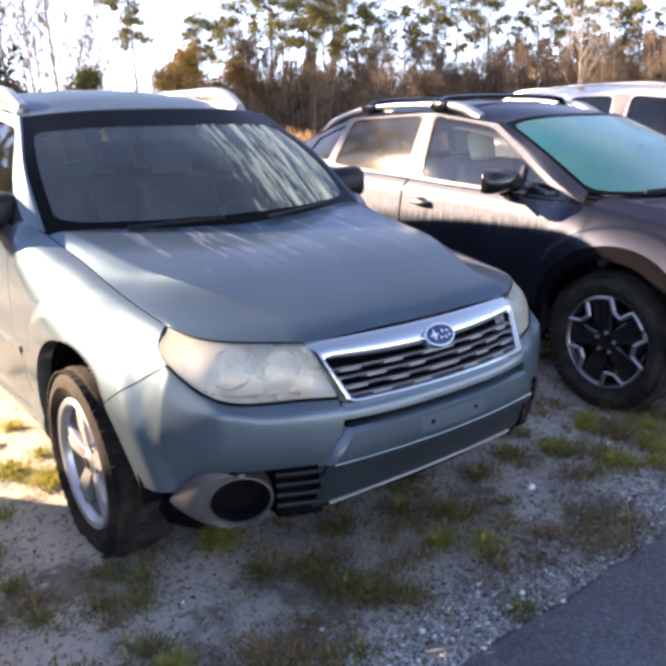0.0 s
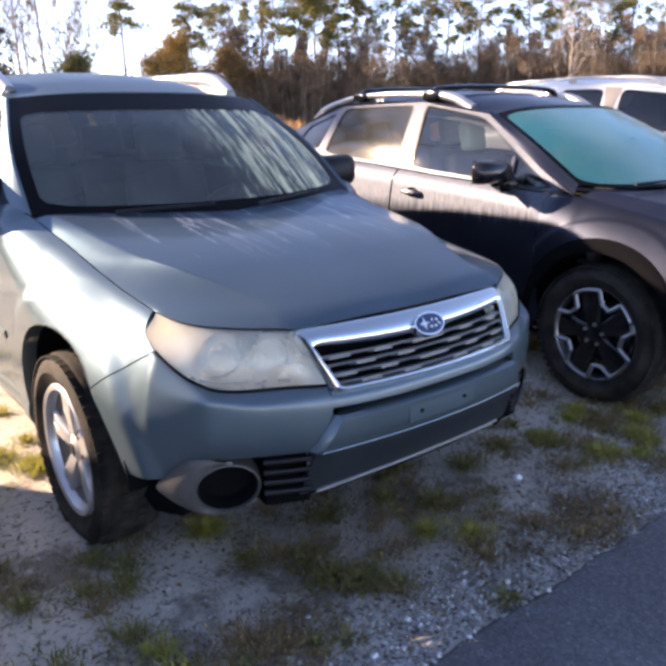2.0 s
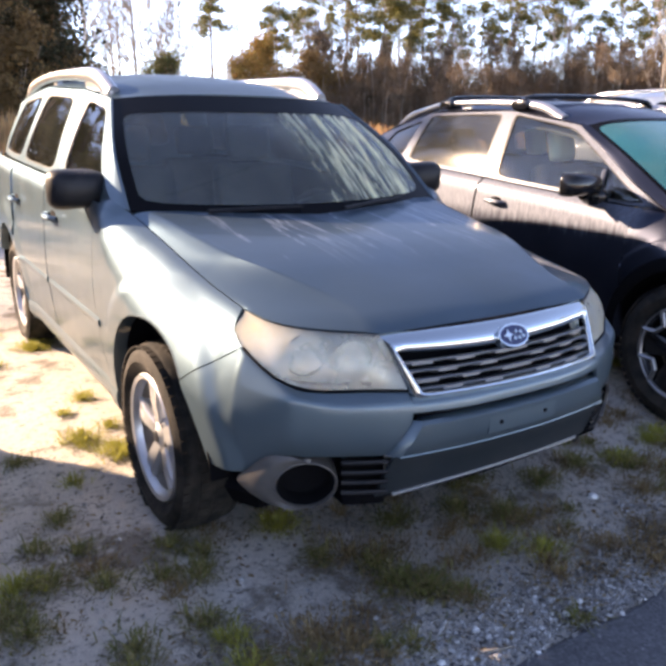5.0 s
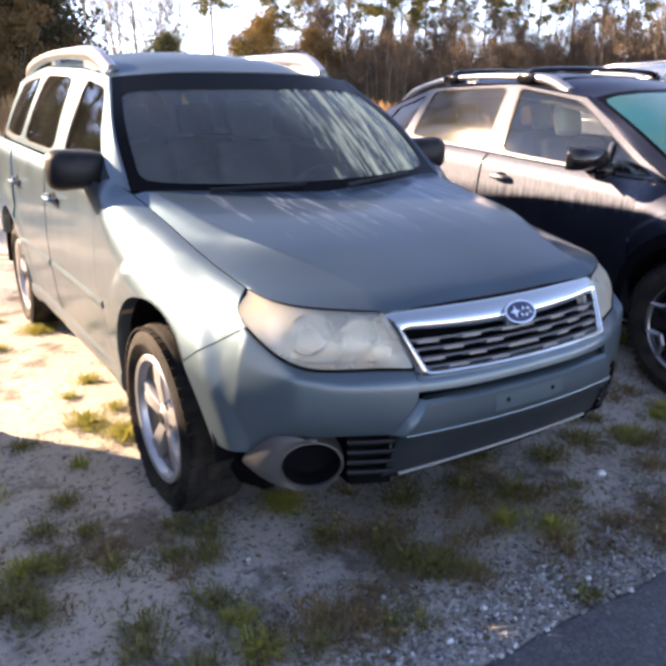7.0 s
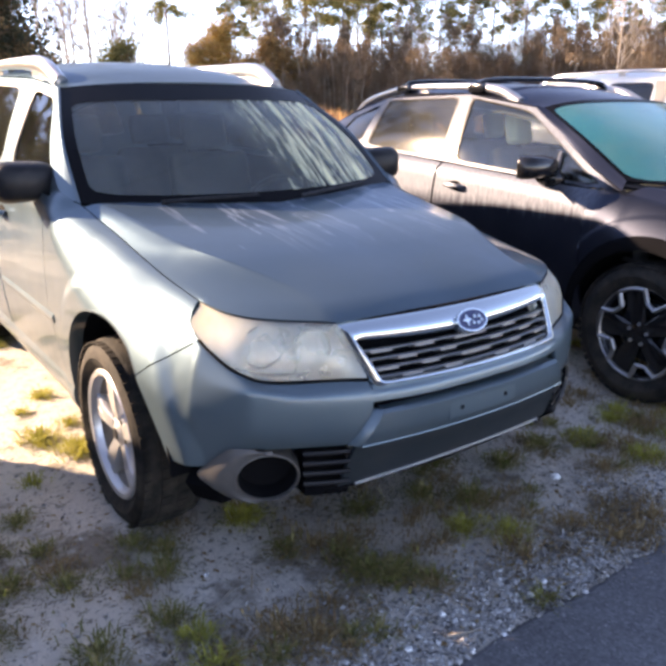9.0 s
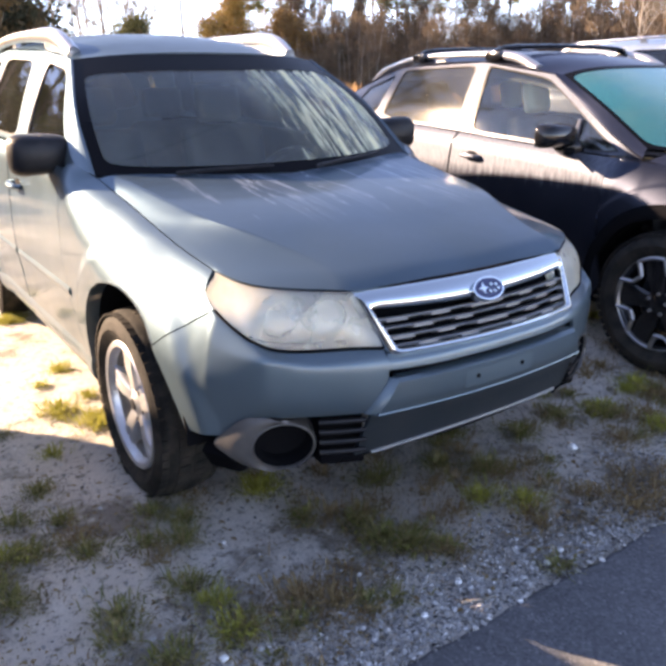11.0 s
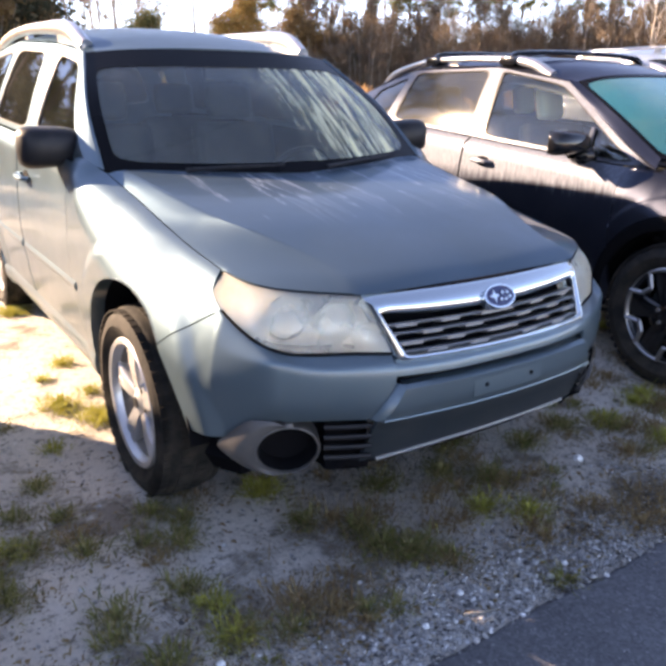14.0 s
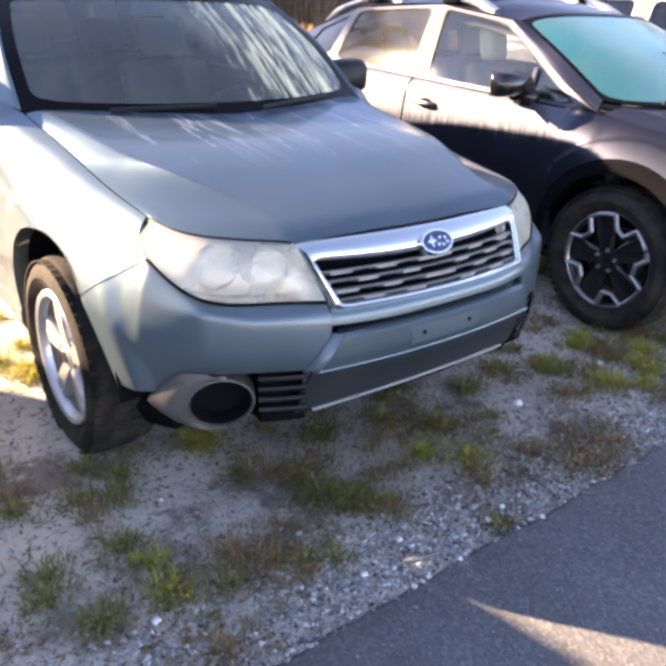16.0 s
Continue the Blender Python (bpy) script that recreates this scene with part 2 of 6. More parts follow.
M_RUBBER = rubber()
M_LENS = clouded_lens("clouded_lens")
M_REFLECT = material("lamp_reflector", (0.86, 0.84, 0.8), 0.3, 0.4)[0]
M_AMBER = material("amber_lens", (0.8, 0.42, 0.16), 0.35, 0.0, Transmission_Weight=0.3)[0]
M_RED = material("red_lens", (0.35, 0.02, 0.02), 0.15)[0]
M_BARGREY = plastic("grille_bar_grey", (0.1, 0.108, 0.12), 0.3, 0.1)
M_BADGEBLUE = material("badge_blue", (0.02, 0.03, 0.09), 0.15)[0]
# opaque metallic teal: the sky's reflection in the pane put into its colour
M_TEAL = paint("teal_sky_reflection", (0.055, 0.4, 0.34), dust=(0.6, 0.62, 0.4), dusty=0.4, metal=0.85, rough=0.16)


def clouded(m):
    """Soft pale clouds in the pane's colour, standing in for reflections on it."""
    nt, p = m.node_tree, m.node_tree.nodes["Principled BSDF"]
    base = p.inputs["Base Color"].links[0].from_socket
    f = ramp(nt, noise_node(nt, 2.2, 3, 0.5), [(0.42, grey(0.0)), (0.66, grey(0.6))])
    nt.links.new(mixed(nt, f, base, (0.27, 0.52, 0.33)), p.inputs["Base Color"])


clouded(M_TEAL)
M_FOGTRIM = plastic("grey_trim", (0.066, 0.062, 0.06), 0.42, 0.2)
M_CREAM = plastic("cream_cloth", (0.66, 0.62, 0.42), 0.9, 0.1)
M_PILLAR = plastic("beige_pillar_trim", (0.42, 0.35, 0.28), 0.5, 0.2)


# ---- ground ----
def lump(x, y):
    """Height of the sand: soft dips, heel marks and a low bank towards the field."""
    near = 1.0 / (1.0 + (max(0.0, abs(x) - 9) / 5) ** 2)
    z = 0.016 * noise.noise((x * 1.1, y * 1.1, 0.3)) + 0.010 * noise.noise((x * 4.3, y * 4.3, 2.1)) + 0.005 * noise.noise((x * 13, y * 13, 5.0))
    verge = min(1.0, max(0.0, (y + 0.45) / 0.5))
    z = z * near * verge
    if y < -0.25:
        z -= 0.03 * min(1.0, (-0.25 - y) / 0.3)
    if y > 10:
        z += 0.35 * min(1.0, (y - 10) / 25)
    return z


def ground_material():
    m, nt, p = material("sand_and_litter", (0.45, 0.4, 0.33), 0.95)
    broad = ramp(nt, noise_node(nt, 1.1, 6, 0.65), [(0.35, (0.61, 0.545, 0.47)), (0.65, (0.74, 0.68, 0.605))])
    grain = ramp(nt, noise_node(nt, 160, 4, 0.8), [(0.3, grey(0.62)), (0.7, grey(1.25))])
    base = mixed(nt, 0.45, broad, grain, "MULTIPLY")
    litter = ramp(nt, noise_node(nt, 2.3, 9, 0.7), [(0.51, grey(0)), (0.6, grey(0.85))])
    base = mixed(nt, litter, base, mixed(nt, 0.6, (0.19, 0.155, 0.12), grain, "MULTIPLY"))
    crumbs = ramp(nt, noise_node(nt, 26, 6, 0.8), [(0.535, grey(0)), (0.63, grey(0.85))])
    base = mixed(nt, crumbs, base, (0.12, 0.095, 0.065))
    nt.links.new(base, p.inputs["Base Color"])
    h = mixed(nt, 0.5, noise_node(nt, 24, 6, 0.7), noise_node(nt, 110, 4, 0.75))
    bump(nt, p, h, 1.0, 0.03)
    return m


def asphalt_material():
    m, nt, p = material("worn_asphalt", (0.07, 0.072, 0.078), 0.82)
    v = nt.nodes.new("ShaderNodeTexVoronoi")
    v.inputs["Scale"].default_value = 130
    co = nt.nodes.new("ShaderNodeTexCoord")
    nt.links.new(co.outputs["Object"], v.inputs["Vector"])
    stone = ramp(nt, v.outputs["Color"], [(0.0, (0.075, 0.076, 0.08)), (0.72, (0.135, 0.136, 0.143)), (0.93, (0.19, 0.19, 0.195)), (1.0, (0.42, 0.41, 0.4))])
    broad = ramp(nt, noise_node(nt, 1.6, 6), [(0.35, grey(0.8)), (0.7, grey(1.25))])
    base = mixed(nt, 1.0, stone, broad, "MULTIPLY")
    dust = ramp(nt, noise_node(nt, 9, 6, 0.7), [(0.5, grey(0)), (0.8, grey(0.22))])
    nt.links.new(mixed(nt, dust, base, (0.18, 0.17, 0.16)), p.inputs["Base Color"])
    bump(nt, p, v.outputs["Distance"], 0.3, 0.003)
    return m


def spread(a, b, fine, far):
    """Grid lines: fine from a to b, widening out to far."""
    mid = np.arange(a, b + fine / 2, fine)
    out = [b]
    step = fine
    while out[-1] < far:
        step *= 1.25
        out.append(out[-1] + step)
    low = [a]
    step = fine
    while low[-1] > -far:
        step *= 1.25
        low.append(low[-1] - step)
    return np.array(sorted(low[1:]) + list(mid) + out[1:])


xs, ys = spread(-3.2, 4.2, 0.05, 600), spread(-0.7, 6.0, 0.05, 600)
gv = [(x, y, lump(x, y)) for y in ys for x in xs]
nx = len(xs)
gf = [(j * nx + i, j * nx + i + 1, (j + 1) * nx + i + 1, (j + 1) * nx + i) for j in range(len(ys) - 1) for i in range(nx - 1)]
_me = bpy.data.meshes.new("ground")
_me.from_pydata(gv, [], gf)
_me.materials.append(ground_material())
_me.shade_smooth()
ground = tagged(new("ground", _me), "pale sand with leaf litter and thin grass", "ground", kind="structure")

# the road: a slab with a crumbled edge
rx = np.concatenate([np.linspace(-300, -4, 20), np.arange(-3.96, 5, 0.035), np.linspace(5, 300, 20)])
edge = [-0.29 + 0.022 * noise.noise((x * 2.3, 0, 7)) + 0.014 * noise.noise((x * 9, 0, 3)) + 0.008 * noise.noise((x * 28, 0, 1)) for x in rx]
rv, rf = [], []
for x, e in zip(rx, edge):
    # unseen far edge set close, so the sand beyond bounces light onto the bumper
    rv += [(x, e + 0.012, -0.05), (x, e, 0.0), (x, e - 0.02, 0.008), (x, e - 0.6, 0.012), (x, -3.6, 0.02), (x, -3.65, -0.05)]
for i in range(len(rx) - 1):
    rf += [(i * 6 + k, i * 6 + k + 1, i * 6 + k + 7, i * 6 + k + 6)[::-1] for k in range(5)]
_me = bpy.data.meshes.new("road")
_me.from_pydata(rv, [], rf)
_me.materials.append(asphalt_material())
_me.shade_smooth()
road = tagged(new("road", _me), "grey worn asphalt road with crumbled edge", "road", kind="structure")

# ---- mesh tools ----
def mesh_object(name, verts, faces, mat, smooth=True, sharp=38):
    me = bpy.data.meshes.new(name)
    me.from_pydata([tuple(map(float, v)) for v in verts], [], faces)
    me.validate()
    for m in mat if isinstance(mat, (list, tuple)) else (mat,):
        me.materials.append(m)
    if smooth:
        me.shade_smooth()
        me.set_sharp_from_angle(angle=radians(sharp))
    return new(name, me)


def part(name, data, mat, parent, label=""):
    """One mesh object under a thing or a part. data: (verts, faces) or a bmesh."""
    if isinstance(data, bmesh.types.BMesh):
        me = bpy.data.meshes.new(name)
        data.to_mesh(me)
        data.free()
        me.materials.append(mat)
        me.shade_smooth()
        me.set_sharp_from_angle(angle=radians(38))
        ob = new(name, me)
    else:
        ob = mesh_object(name, *data, mat)
    ob.parent = parent
    if label:
        tagged(ob, label)
    return ob


def thing(name, m, label, category, group=""):
    ob = new(name)
    ob.matrix_world = m
    return tagged(ob, label, category, group)


def join(*pieces):
    verts, faces = [], []
    for v, f in pieces:
        n = len(verts)
        verts += [tuple(p) for p in v]
        faces += [tuple(i + n for i in q) for q in f]
    return verts, faces


def moved(data, m):
    return [tuple(m @ Vector(p)) for p in data[0]], data[1]


def cr(pts, n):
    """n points along a Catmull-Rom curve through pts, evenly by chord."""
    p = np.array(pts, float)
    if len(p) == 2:
        return p[0] + (p[1] - p[0]) * np.linspace(0, 1, n)[:, None]
    q = np.vstack([2 * p[0] - p[1], p, 2 * p[-1] - p[-2]])
    out = []
    for i in range(1, len(q) - 2):
        t = np.linspace(0, 1, 24, endpoint=i == len(q) - 3)[:, None]
        a, b, c, d = q[i - 1 : i + 3]
        out.append(0.5 * (2 * b + (c - a) * t + (2 * a - 5 * b + 4 * c - d) * t**2 + (3 * b - a - 3 * c + d) * t**3))
    o = np.vstack(out)
    s = np.r_[0, np.cumsum(np.linalg.norm(np.diff(o, axis=0), axis=1))]
    return np.stack([np.interp(np.linspace(0, s[-1], n), s, o[:, k]) for k in range(o.shape[1])], 1)


def loft(rows, nu, nv):
    """A grid through several curves: nu points along each, nv rows across."""
    g = np.stack([cr(r, nu) for r in rows])
    return np.stack([cr(g[:, k], nv) for k in range(nu)], 1)


def table(pairs):
    """A smooth function through (x, value) pairs."""
    xs, vs = np.array(pairs, float).T
    c = cr(np.stack([xs, vs], 1), 240)
    return lambda x: float(np.interp(x, c[:, 0], c[:, 1]))


def shell(g, thick=0.012, centre=(0, 2.2, 0.7)):
    """A sheet with thickness from a grid of points, its front turned away from centre."""
    g = np.asarray(g, float)
    nv, nu = g.shape[:2]
    n = np.cross(np.gradient(g, axis=1), np.gradient(g, axis=0))
    n /= np.linalg.norm(n, axis=2, keepdims=True) + 1e-9
    flip = ((g - np.array(centre)) * n).sum() < 0
    if flip:
        n = -n
    verts = np.vstack([g.reshape(-1, 3), (g - n * thick).reshape(-1, 3)])
    k = nv * nu
    faces = []
    for j in range(nv - 1):
        for i in range(nu - 1):
            a = j * nu + i
            q = (a, a + 1, a + nu + 1, a + nu)
            q = q if flip else q[::-1]
            faces += [q, tuple(v + k for v in q[::-1])]
    rim = [j * nu for j in range(nv)]
    loop = [i for i in range(nu)] + [j * nu + nu - 1 for j in range(1, nv)] + [(nv - 1) * nu + i for i in range(nu - 2, -1, -1)] + rim[-2:0:-1]
    for a, b in zip(loop, loop[1:] + loop[:1]):
        faces.append((a, b, b + k, a + k) if not flip else (b, a, a + k, b + k))
    # grid normals follow (u x v); make the faces agree with them
    v = verts
    f = faces[0]
    fn = np.cross(v[f[1]] - v[f[0]], v[f[2]] - v[f[0]])
    if fn @ n[0, 0] < 0:
        faces = [q[::-1] for q in faces]
    return [tuple(p) for p in verts], faces


def strip_ring(outer, inner, surf, out=0.0, thick=0.01, rows=3):
    """A frame between two loops of the same length in the plane of surf's two arguments."""
    g = []
    for r in np.linspace(0, 1, rows):
        loop = [surf(*(np.array(a) * (1 - r) + np.array(b) * r)) for a, b in zip(outer, inner)]
        g.append(loop + loop[:1])
    g = np.array(g, float)
    return shell(g + outward(g) * out, thick)


def outward(g, centre=(0, 2.2, 0.7)):
    n = np.cross(np.gradient(g, axis=1), np.gradient(g, axis=0))
    n /= np.linalg.norm(n, axis=2, keepdims=True) + 1e-9
    return n if ((g - np.array(centre)) * n).sum() > 0 else -n


def disc(loop, surf, out=0.0, thick=0.005, rows=5):
    """A pane that fills a loop."""
    loop = np.array(loop, float)
    mid = loop.mean(0)
    g = []
    for r in np.linspace(1, 0.02, rows):
        l = [surf(*(mid + (p - mid) * r)) for p in loop]
        g.append(l + l[:1])
    g = np.array(g, float)
    return shell(g + outward(g) * out, thick)


def edged(corners, n=10, soften=0):
    """A closed loop with n points an edge; soften rounds its corners."""
    c = np.array(corners, float)
    pts = np.vstack([a + (b - a) * np.linspace(0, 1, n, endpoint=False)[:, None] for a, b in zip(c, np.roll(c, -1, 0))])
    for _ in range(soften):
        pts = (np.roll(pts, 1, 0) + 2 * pts + np.roll(pts, -1, 0)) / 4
    return pts


def tube(path, radius, sides=10, flat=1.0, n=None):
    """A closed tube along a path; radius a number or one for each point; flat squashes it in z."""
    p = cr(path, n or max(8, 5 * len(path)))
    rad = np.interp(np.linspace(0, 1, len(p)), np.linspace(0, 1, len(radius)), radius) if isinstance(radius, (list, tuple)) else np.full(len(p), radius)
    verts, faces = [], []
    for i, (q, r) in enumerate(zip(p, rad)):
        t = Vector(p[min(i + 1, len(p) - 1)] - p[max(i - 1, 0)]).normalized()
        a = t.cross(Vector((0, 0, 1)) if abs(t.z) < 0.9 else Vector((1, 0, 0))).normalized()
        b = t.cross(a)
        for k in range(sides):
            w = 2 * math.pi * k / sides
            verts.append(tuple(Vector(q) + a * (r * math.cos(w)) + b * (r * flat * math.sin(w))))
    for i in range(len(p) - 1):
        for k in range(sides):
            j = (k + 1) % sides
            faces.append((i * sides + k, i * sides + j, (i + 1) * sides + j, (i + 1) * sides + k))
    faces += [tuple(range(sides))[::-1], tuple(range((len(p) - 1) * sides, len(p) * sides))]
    return verts, faces


def turned(profile, n=48, cap=False):
    """A profile of (radius, x) turned round the x axis."""
    verts, faces = [], []
    m = len(profile)
    for i in range(n):
        w = 2 * math.pi * i / n
        verts += [(x, r * math.cos(w), r * math.sin(w)) for r, x in profile]
    for i in range(n):
        j = (i + 1) % n
        faces += [(i * m + k, i * m + k + 1, j * m + k + 1, j * m + k) for k in range(m - 1)]
    return verts, faces


def block(x0, x1, y0, y1, z0, z1, bevel=0.01, seg=2):
    bm = bmesh.new()
    bmesh.ops.create_cube(bm, size=1)
    bmesh.ops.transform(bm, matrix=Matrix.Translation(((x0 + x1) / 2, (y0 + y1) / 2, (z0 + z1) / 2)) @ Matrix.Diagonal((x1 - x0, y1 - y0, z1 - z0, 1)), verts=bm.verts)
    if bevel:
        bmesh.ops.bevel(bm, geom=bm.edges[:], offset=bevel, segments=seg, profile=0.6, affect="EDGES")
    return bm


def prism(outline, depth, place, bevel=0.0):
    """A plate: an outline in its own x, z plane, depth along y, put at the pose place."""
    bm = bmesh.new()
    vs = [bm.verts.new((x, 0, z)) for x, z in outline]
    f = bm.faces.new(vs)
    r = bmesh.ops.extrude_face_region(bm, geom=[f])
    bmesh.ops.translate(bm, vec=(0, depth, 0), verts=[v for v in r["geom"] if isinstance(v, bmesh.types.BMVert)])
    bmesh.ops.recalc_face_normals(bm, faces=bm.faces)
    if bevel:
        bmesh.ops.bevel(bm, geom=[e for e in bm.edges if e.is_manifold and e.calc_face_angle() > 0.6], offset=bevel, segments=2, affect="EDGES")
    bmesh.ops.transform(bm, matrix=place, verts=bm.verts)
    return bm


# ---- wheels ----
def tyre_mesh(r, rim, width):
    h = width / 2
    prof = [(rim - 0.012, -h * 0.62), (rim + 0.012, -h * 0.8), (rim + (r - rim) * 0.45, -h), (r - 0.035, -h * 0.96), (r - 0.012, -h * 0.82), (r, -h * 0.6), (r + 0.002, 0), (r, h * 0.6), (r - 0.012, h * 0.82), (r - 0.035, h * 0.96), (rim + (r - rim) * 0.45, h), (rim + 0.012, h * 0.8), (rim - 0.012, h * 0.62)]
    data = turned(prof, 56)
    # tread blocks along the shoulders and two rows on the crown
    blocks = []
    for i in range(56):
        w = 2 * math.pi * (i + 0.5) / 56
        for x, wx in ((-h * 0.74, h * 0.2), (-h * 0.25, h * 0.18), (h * 0.25, h * 0.18), (h * 0.74, h * 0.2)):
            rr = r - 0.002 if abs(x) < h * 0.5 else r - 0.0125
            c, s = math.cos(w), math.sin(w)
            tx = (-s, c)
            half = math.pi * r / 56 * 0.8
            vs = []
            for lift in (0, 0.006):
                for a, b in ((-1, -1), (1, -1), (1, 1), (-1, 1)):
                    q = rr + lift
                    vs.append((x + a * wx, q * c + b * half * tx[0], q * s + b * half * tx[1]))
            blocks.append((vs, [(0, 3, 2, 1), (4, 5, 6, 7), (0, 1, 5, 4), (1, 2, 6, 5), (2, 3, 7, 6), (3, 0, 4, 7)]))
    return data, join(*blocks)


def rim_barrel(rim, width):
    h = width / 2
    return turned([(rim - 0.004, -h * 0.78), (rim, -h * 0.72), (rim - 0.012, -h * 0.66), (rim - 0.03, -h * 0.5), (rim - 0.045, h * 0.3), (rim - 0.01, h * 0.75)], 56)


def spoke(inner, outer, w0, w1, x0, x1, depth, a, split=0.0):
    """One spoke in the wheel's plane, from the hub outwards at angle a; the wheel's face is at -x."""
    c, s = math.cos(a), math.sin(a)
    vs = []
    for r, w, x in ((inner, w0, x0), ((inner + outer) / 2, (w0 + w1) / 2 * 0.92, (x0 + x1) / 2 - 0.006), (outer, w1, x1)):
        for k, dx in ((-0.5, 0.010), (-0.36, 0.0), (0.36, 0.0), (0.5, 0.010), (0.42, depth), (-0.42, depth)):
            t = k * w
            vs.append((x + dx, r * c - t * s, r * s + t * c))
    fs = []
    for i in range(2):
        for k in range(6):
            j = (k + 1) % 6
            fs.append((i * 6 + k, i * 6 + j, (i + 1) * 6 + j, (i + 1) * 6 + k))
    fs += [tuple(range(6)), tuple(range(12, 18))[::-1]]
    return vs, fs


def wheel(parent, place, kind, r, rim, width, spin=0.0):
    """A wheel whose outer face looks to its own -x."""
    hub = part("wheel", turned([(0.001, -width * 0.1), (0.055, -width * 0.1), (0.06, 0.02), (0.001, 0.02)], 24), M_VOID, parent)
    hub.matrix_basis = place
    carcass, tread = tyre_mesh(r, rim, width)
    part("tyre", carcass, M_RUBBER, hub, "black rubber tyre with dusty sidewall")
    tagged(part("tread", tread, M_RUBBER, hub), kind="stuff")
    face = -0.052 if kind == "five" else -0.07
    brake = turned([(0.03, 0.0), (0.15, -0.004), (0.155, 0.004), (0.155, 0.02), (0.03, 0.02)], 40)
    part("brake_disc", brake, M_GREYPL, hub)
    if kind == "five":
        part("rim", rim_barrel(rim - 0.006, width), M_BARREL, hub, "shaded rim barrel")
        part("rim_lip", turned([(rim - 0.026, face - 0.004), (rim - 0.022, face - 0.024), (rim - 0.012, face - 0.040), (rim + 0.003, face - 0.044), (rim + 0.009, face - 0.036), (rim + 0.006, face - 0.01)], 56), M_ALLOY, hub, "silver alloy rim lip")
        for i in range(5):
            a = spin + 2 * math.pi * i / 5
            for d in (-0.115, 0.115):
                part("spoke", spoke(0.05, rim - 0.008, 0.042, 0.044, face - 0.014, face - 0.022, 0.05, a + d), M_ALLOY, hub)
            part("spoke_web", spoke(0.05, rim - 0.06, 0.034, 0.012, face + 0.004, face - 0.002, 0.03, a), M_ALLOY, hub)
        part("hub_cap", turned([(0.001, face - 0.024), (0.026, face - 0.022), (0.034, face - 0.016), (0.075, face - 0.006), (0.082, face + 0.012), (0.07, 0.0)], 30), M_ALLOY, hub)
        part("hub_badge", turned([(0.001, face - 0.027), (0.02, face - 0.026), (0.023, face - 0.021)], 20), M_BLACK, hub)
        for i in range(5):
            a = spin + math.pi / 5 + 2 * math.pi * i / 5
            part("lug_nut", moved(turned([(0.001, face - 0.012), (0.009, face - 0.012), (0.011, face + 0.004)], 10), Matrix.Translation((0, 0.054 * math.cos(a), 0.054 * math.sin(a)))), M_BLACK, hub)
    else:
        part("rim", rim_barrel(rim, width), M_GLOSSBLACK, hub, "gloss black rim")
        part("rim_lip", turned([(rim - 0.006, face - 0.004), (rim + 0.001, face - 0.01), (rim + 0.004, face), (rim - 0.004, face + 0.006)], 56), M_MACHINED, hub, "machined silver lip")
        for i in range(5):
            a = spin + 2 * math.pi * i / 5
            part("spoke", spoke(0.04, rim - 0.006, 0.07, 0.15, face - 0.008, face - 0.004, 0.045, a), M_GLOSSBLACK, hub)
            h = rim - 0.004
            at = lambda rad, ang: Vector((face - 0.012, rad * math.cos(ang), rad * math.sin(ang)))
            w = a + math.pi / 5
            # a silver outline round each window between the spokes, slanted as the wheel turns
            part("spoke_face", tube([at(h - 0.004, w + 0.26 + (2 * math.pi / 5 - 0.61) * q) for q in (0, 0.33, 0.67, 1)], 0.0135, 6, 0.8, n=9), M_MACHINED, hub)
            for u, v in ((at(h, w - 0.36), at(h - 0.062, w - 0.20)), (at(h - 0.062, w - 0.20), at(h - 0.072, w + 0.12)), (at(h - 0.072, w + 0.12), at(h, w + 0.27))):
                part("spoke_face", tube([u, (u + v) / 2, v], 0.0135, 6, 0.8, n=5), M_MACHINED, hub)
        part("hub_cap", turned([(0.001, face - 0.012), (0.028, face - 0.01), (0.06, face - 0.006), (0.07, face + 0.012), (0.07, 0.0)], 30), M_GLOSSBLACK, hub)
        for i in range(5):
            a = spin + 2 * math.pi * i / 5 + 0.3
            part("lug_nut", moved(turned([(0.001, face - 0.018), (0.008, face - 0.018), (0.01, face - 0.004)], 10), Matrix.Translation((0, 0.05 * math.cos(a), 0.05 * math.sin(a)))), M_SATIN, hub)
    return hub


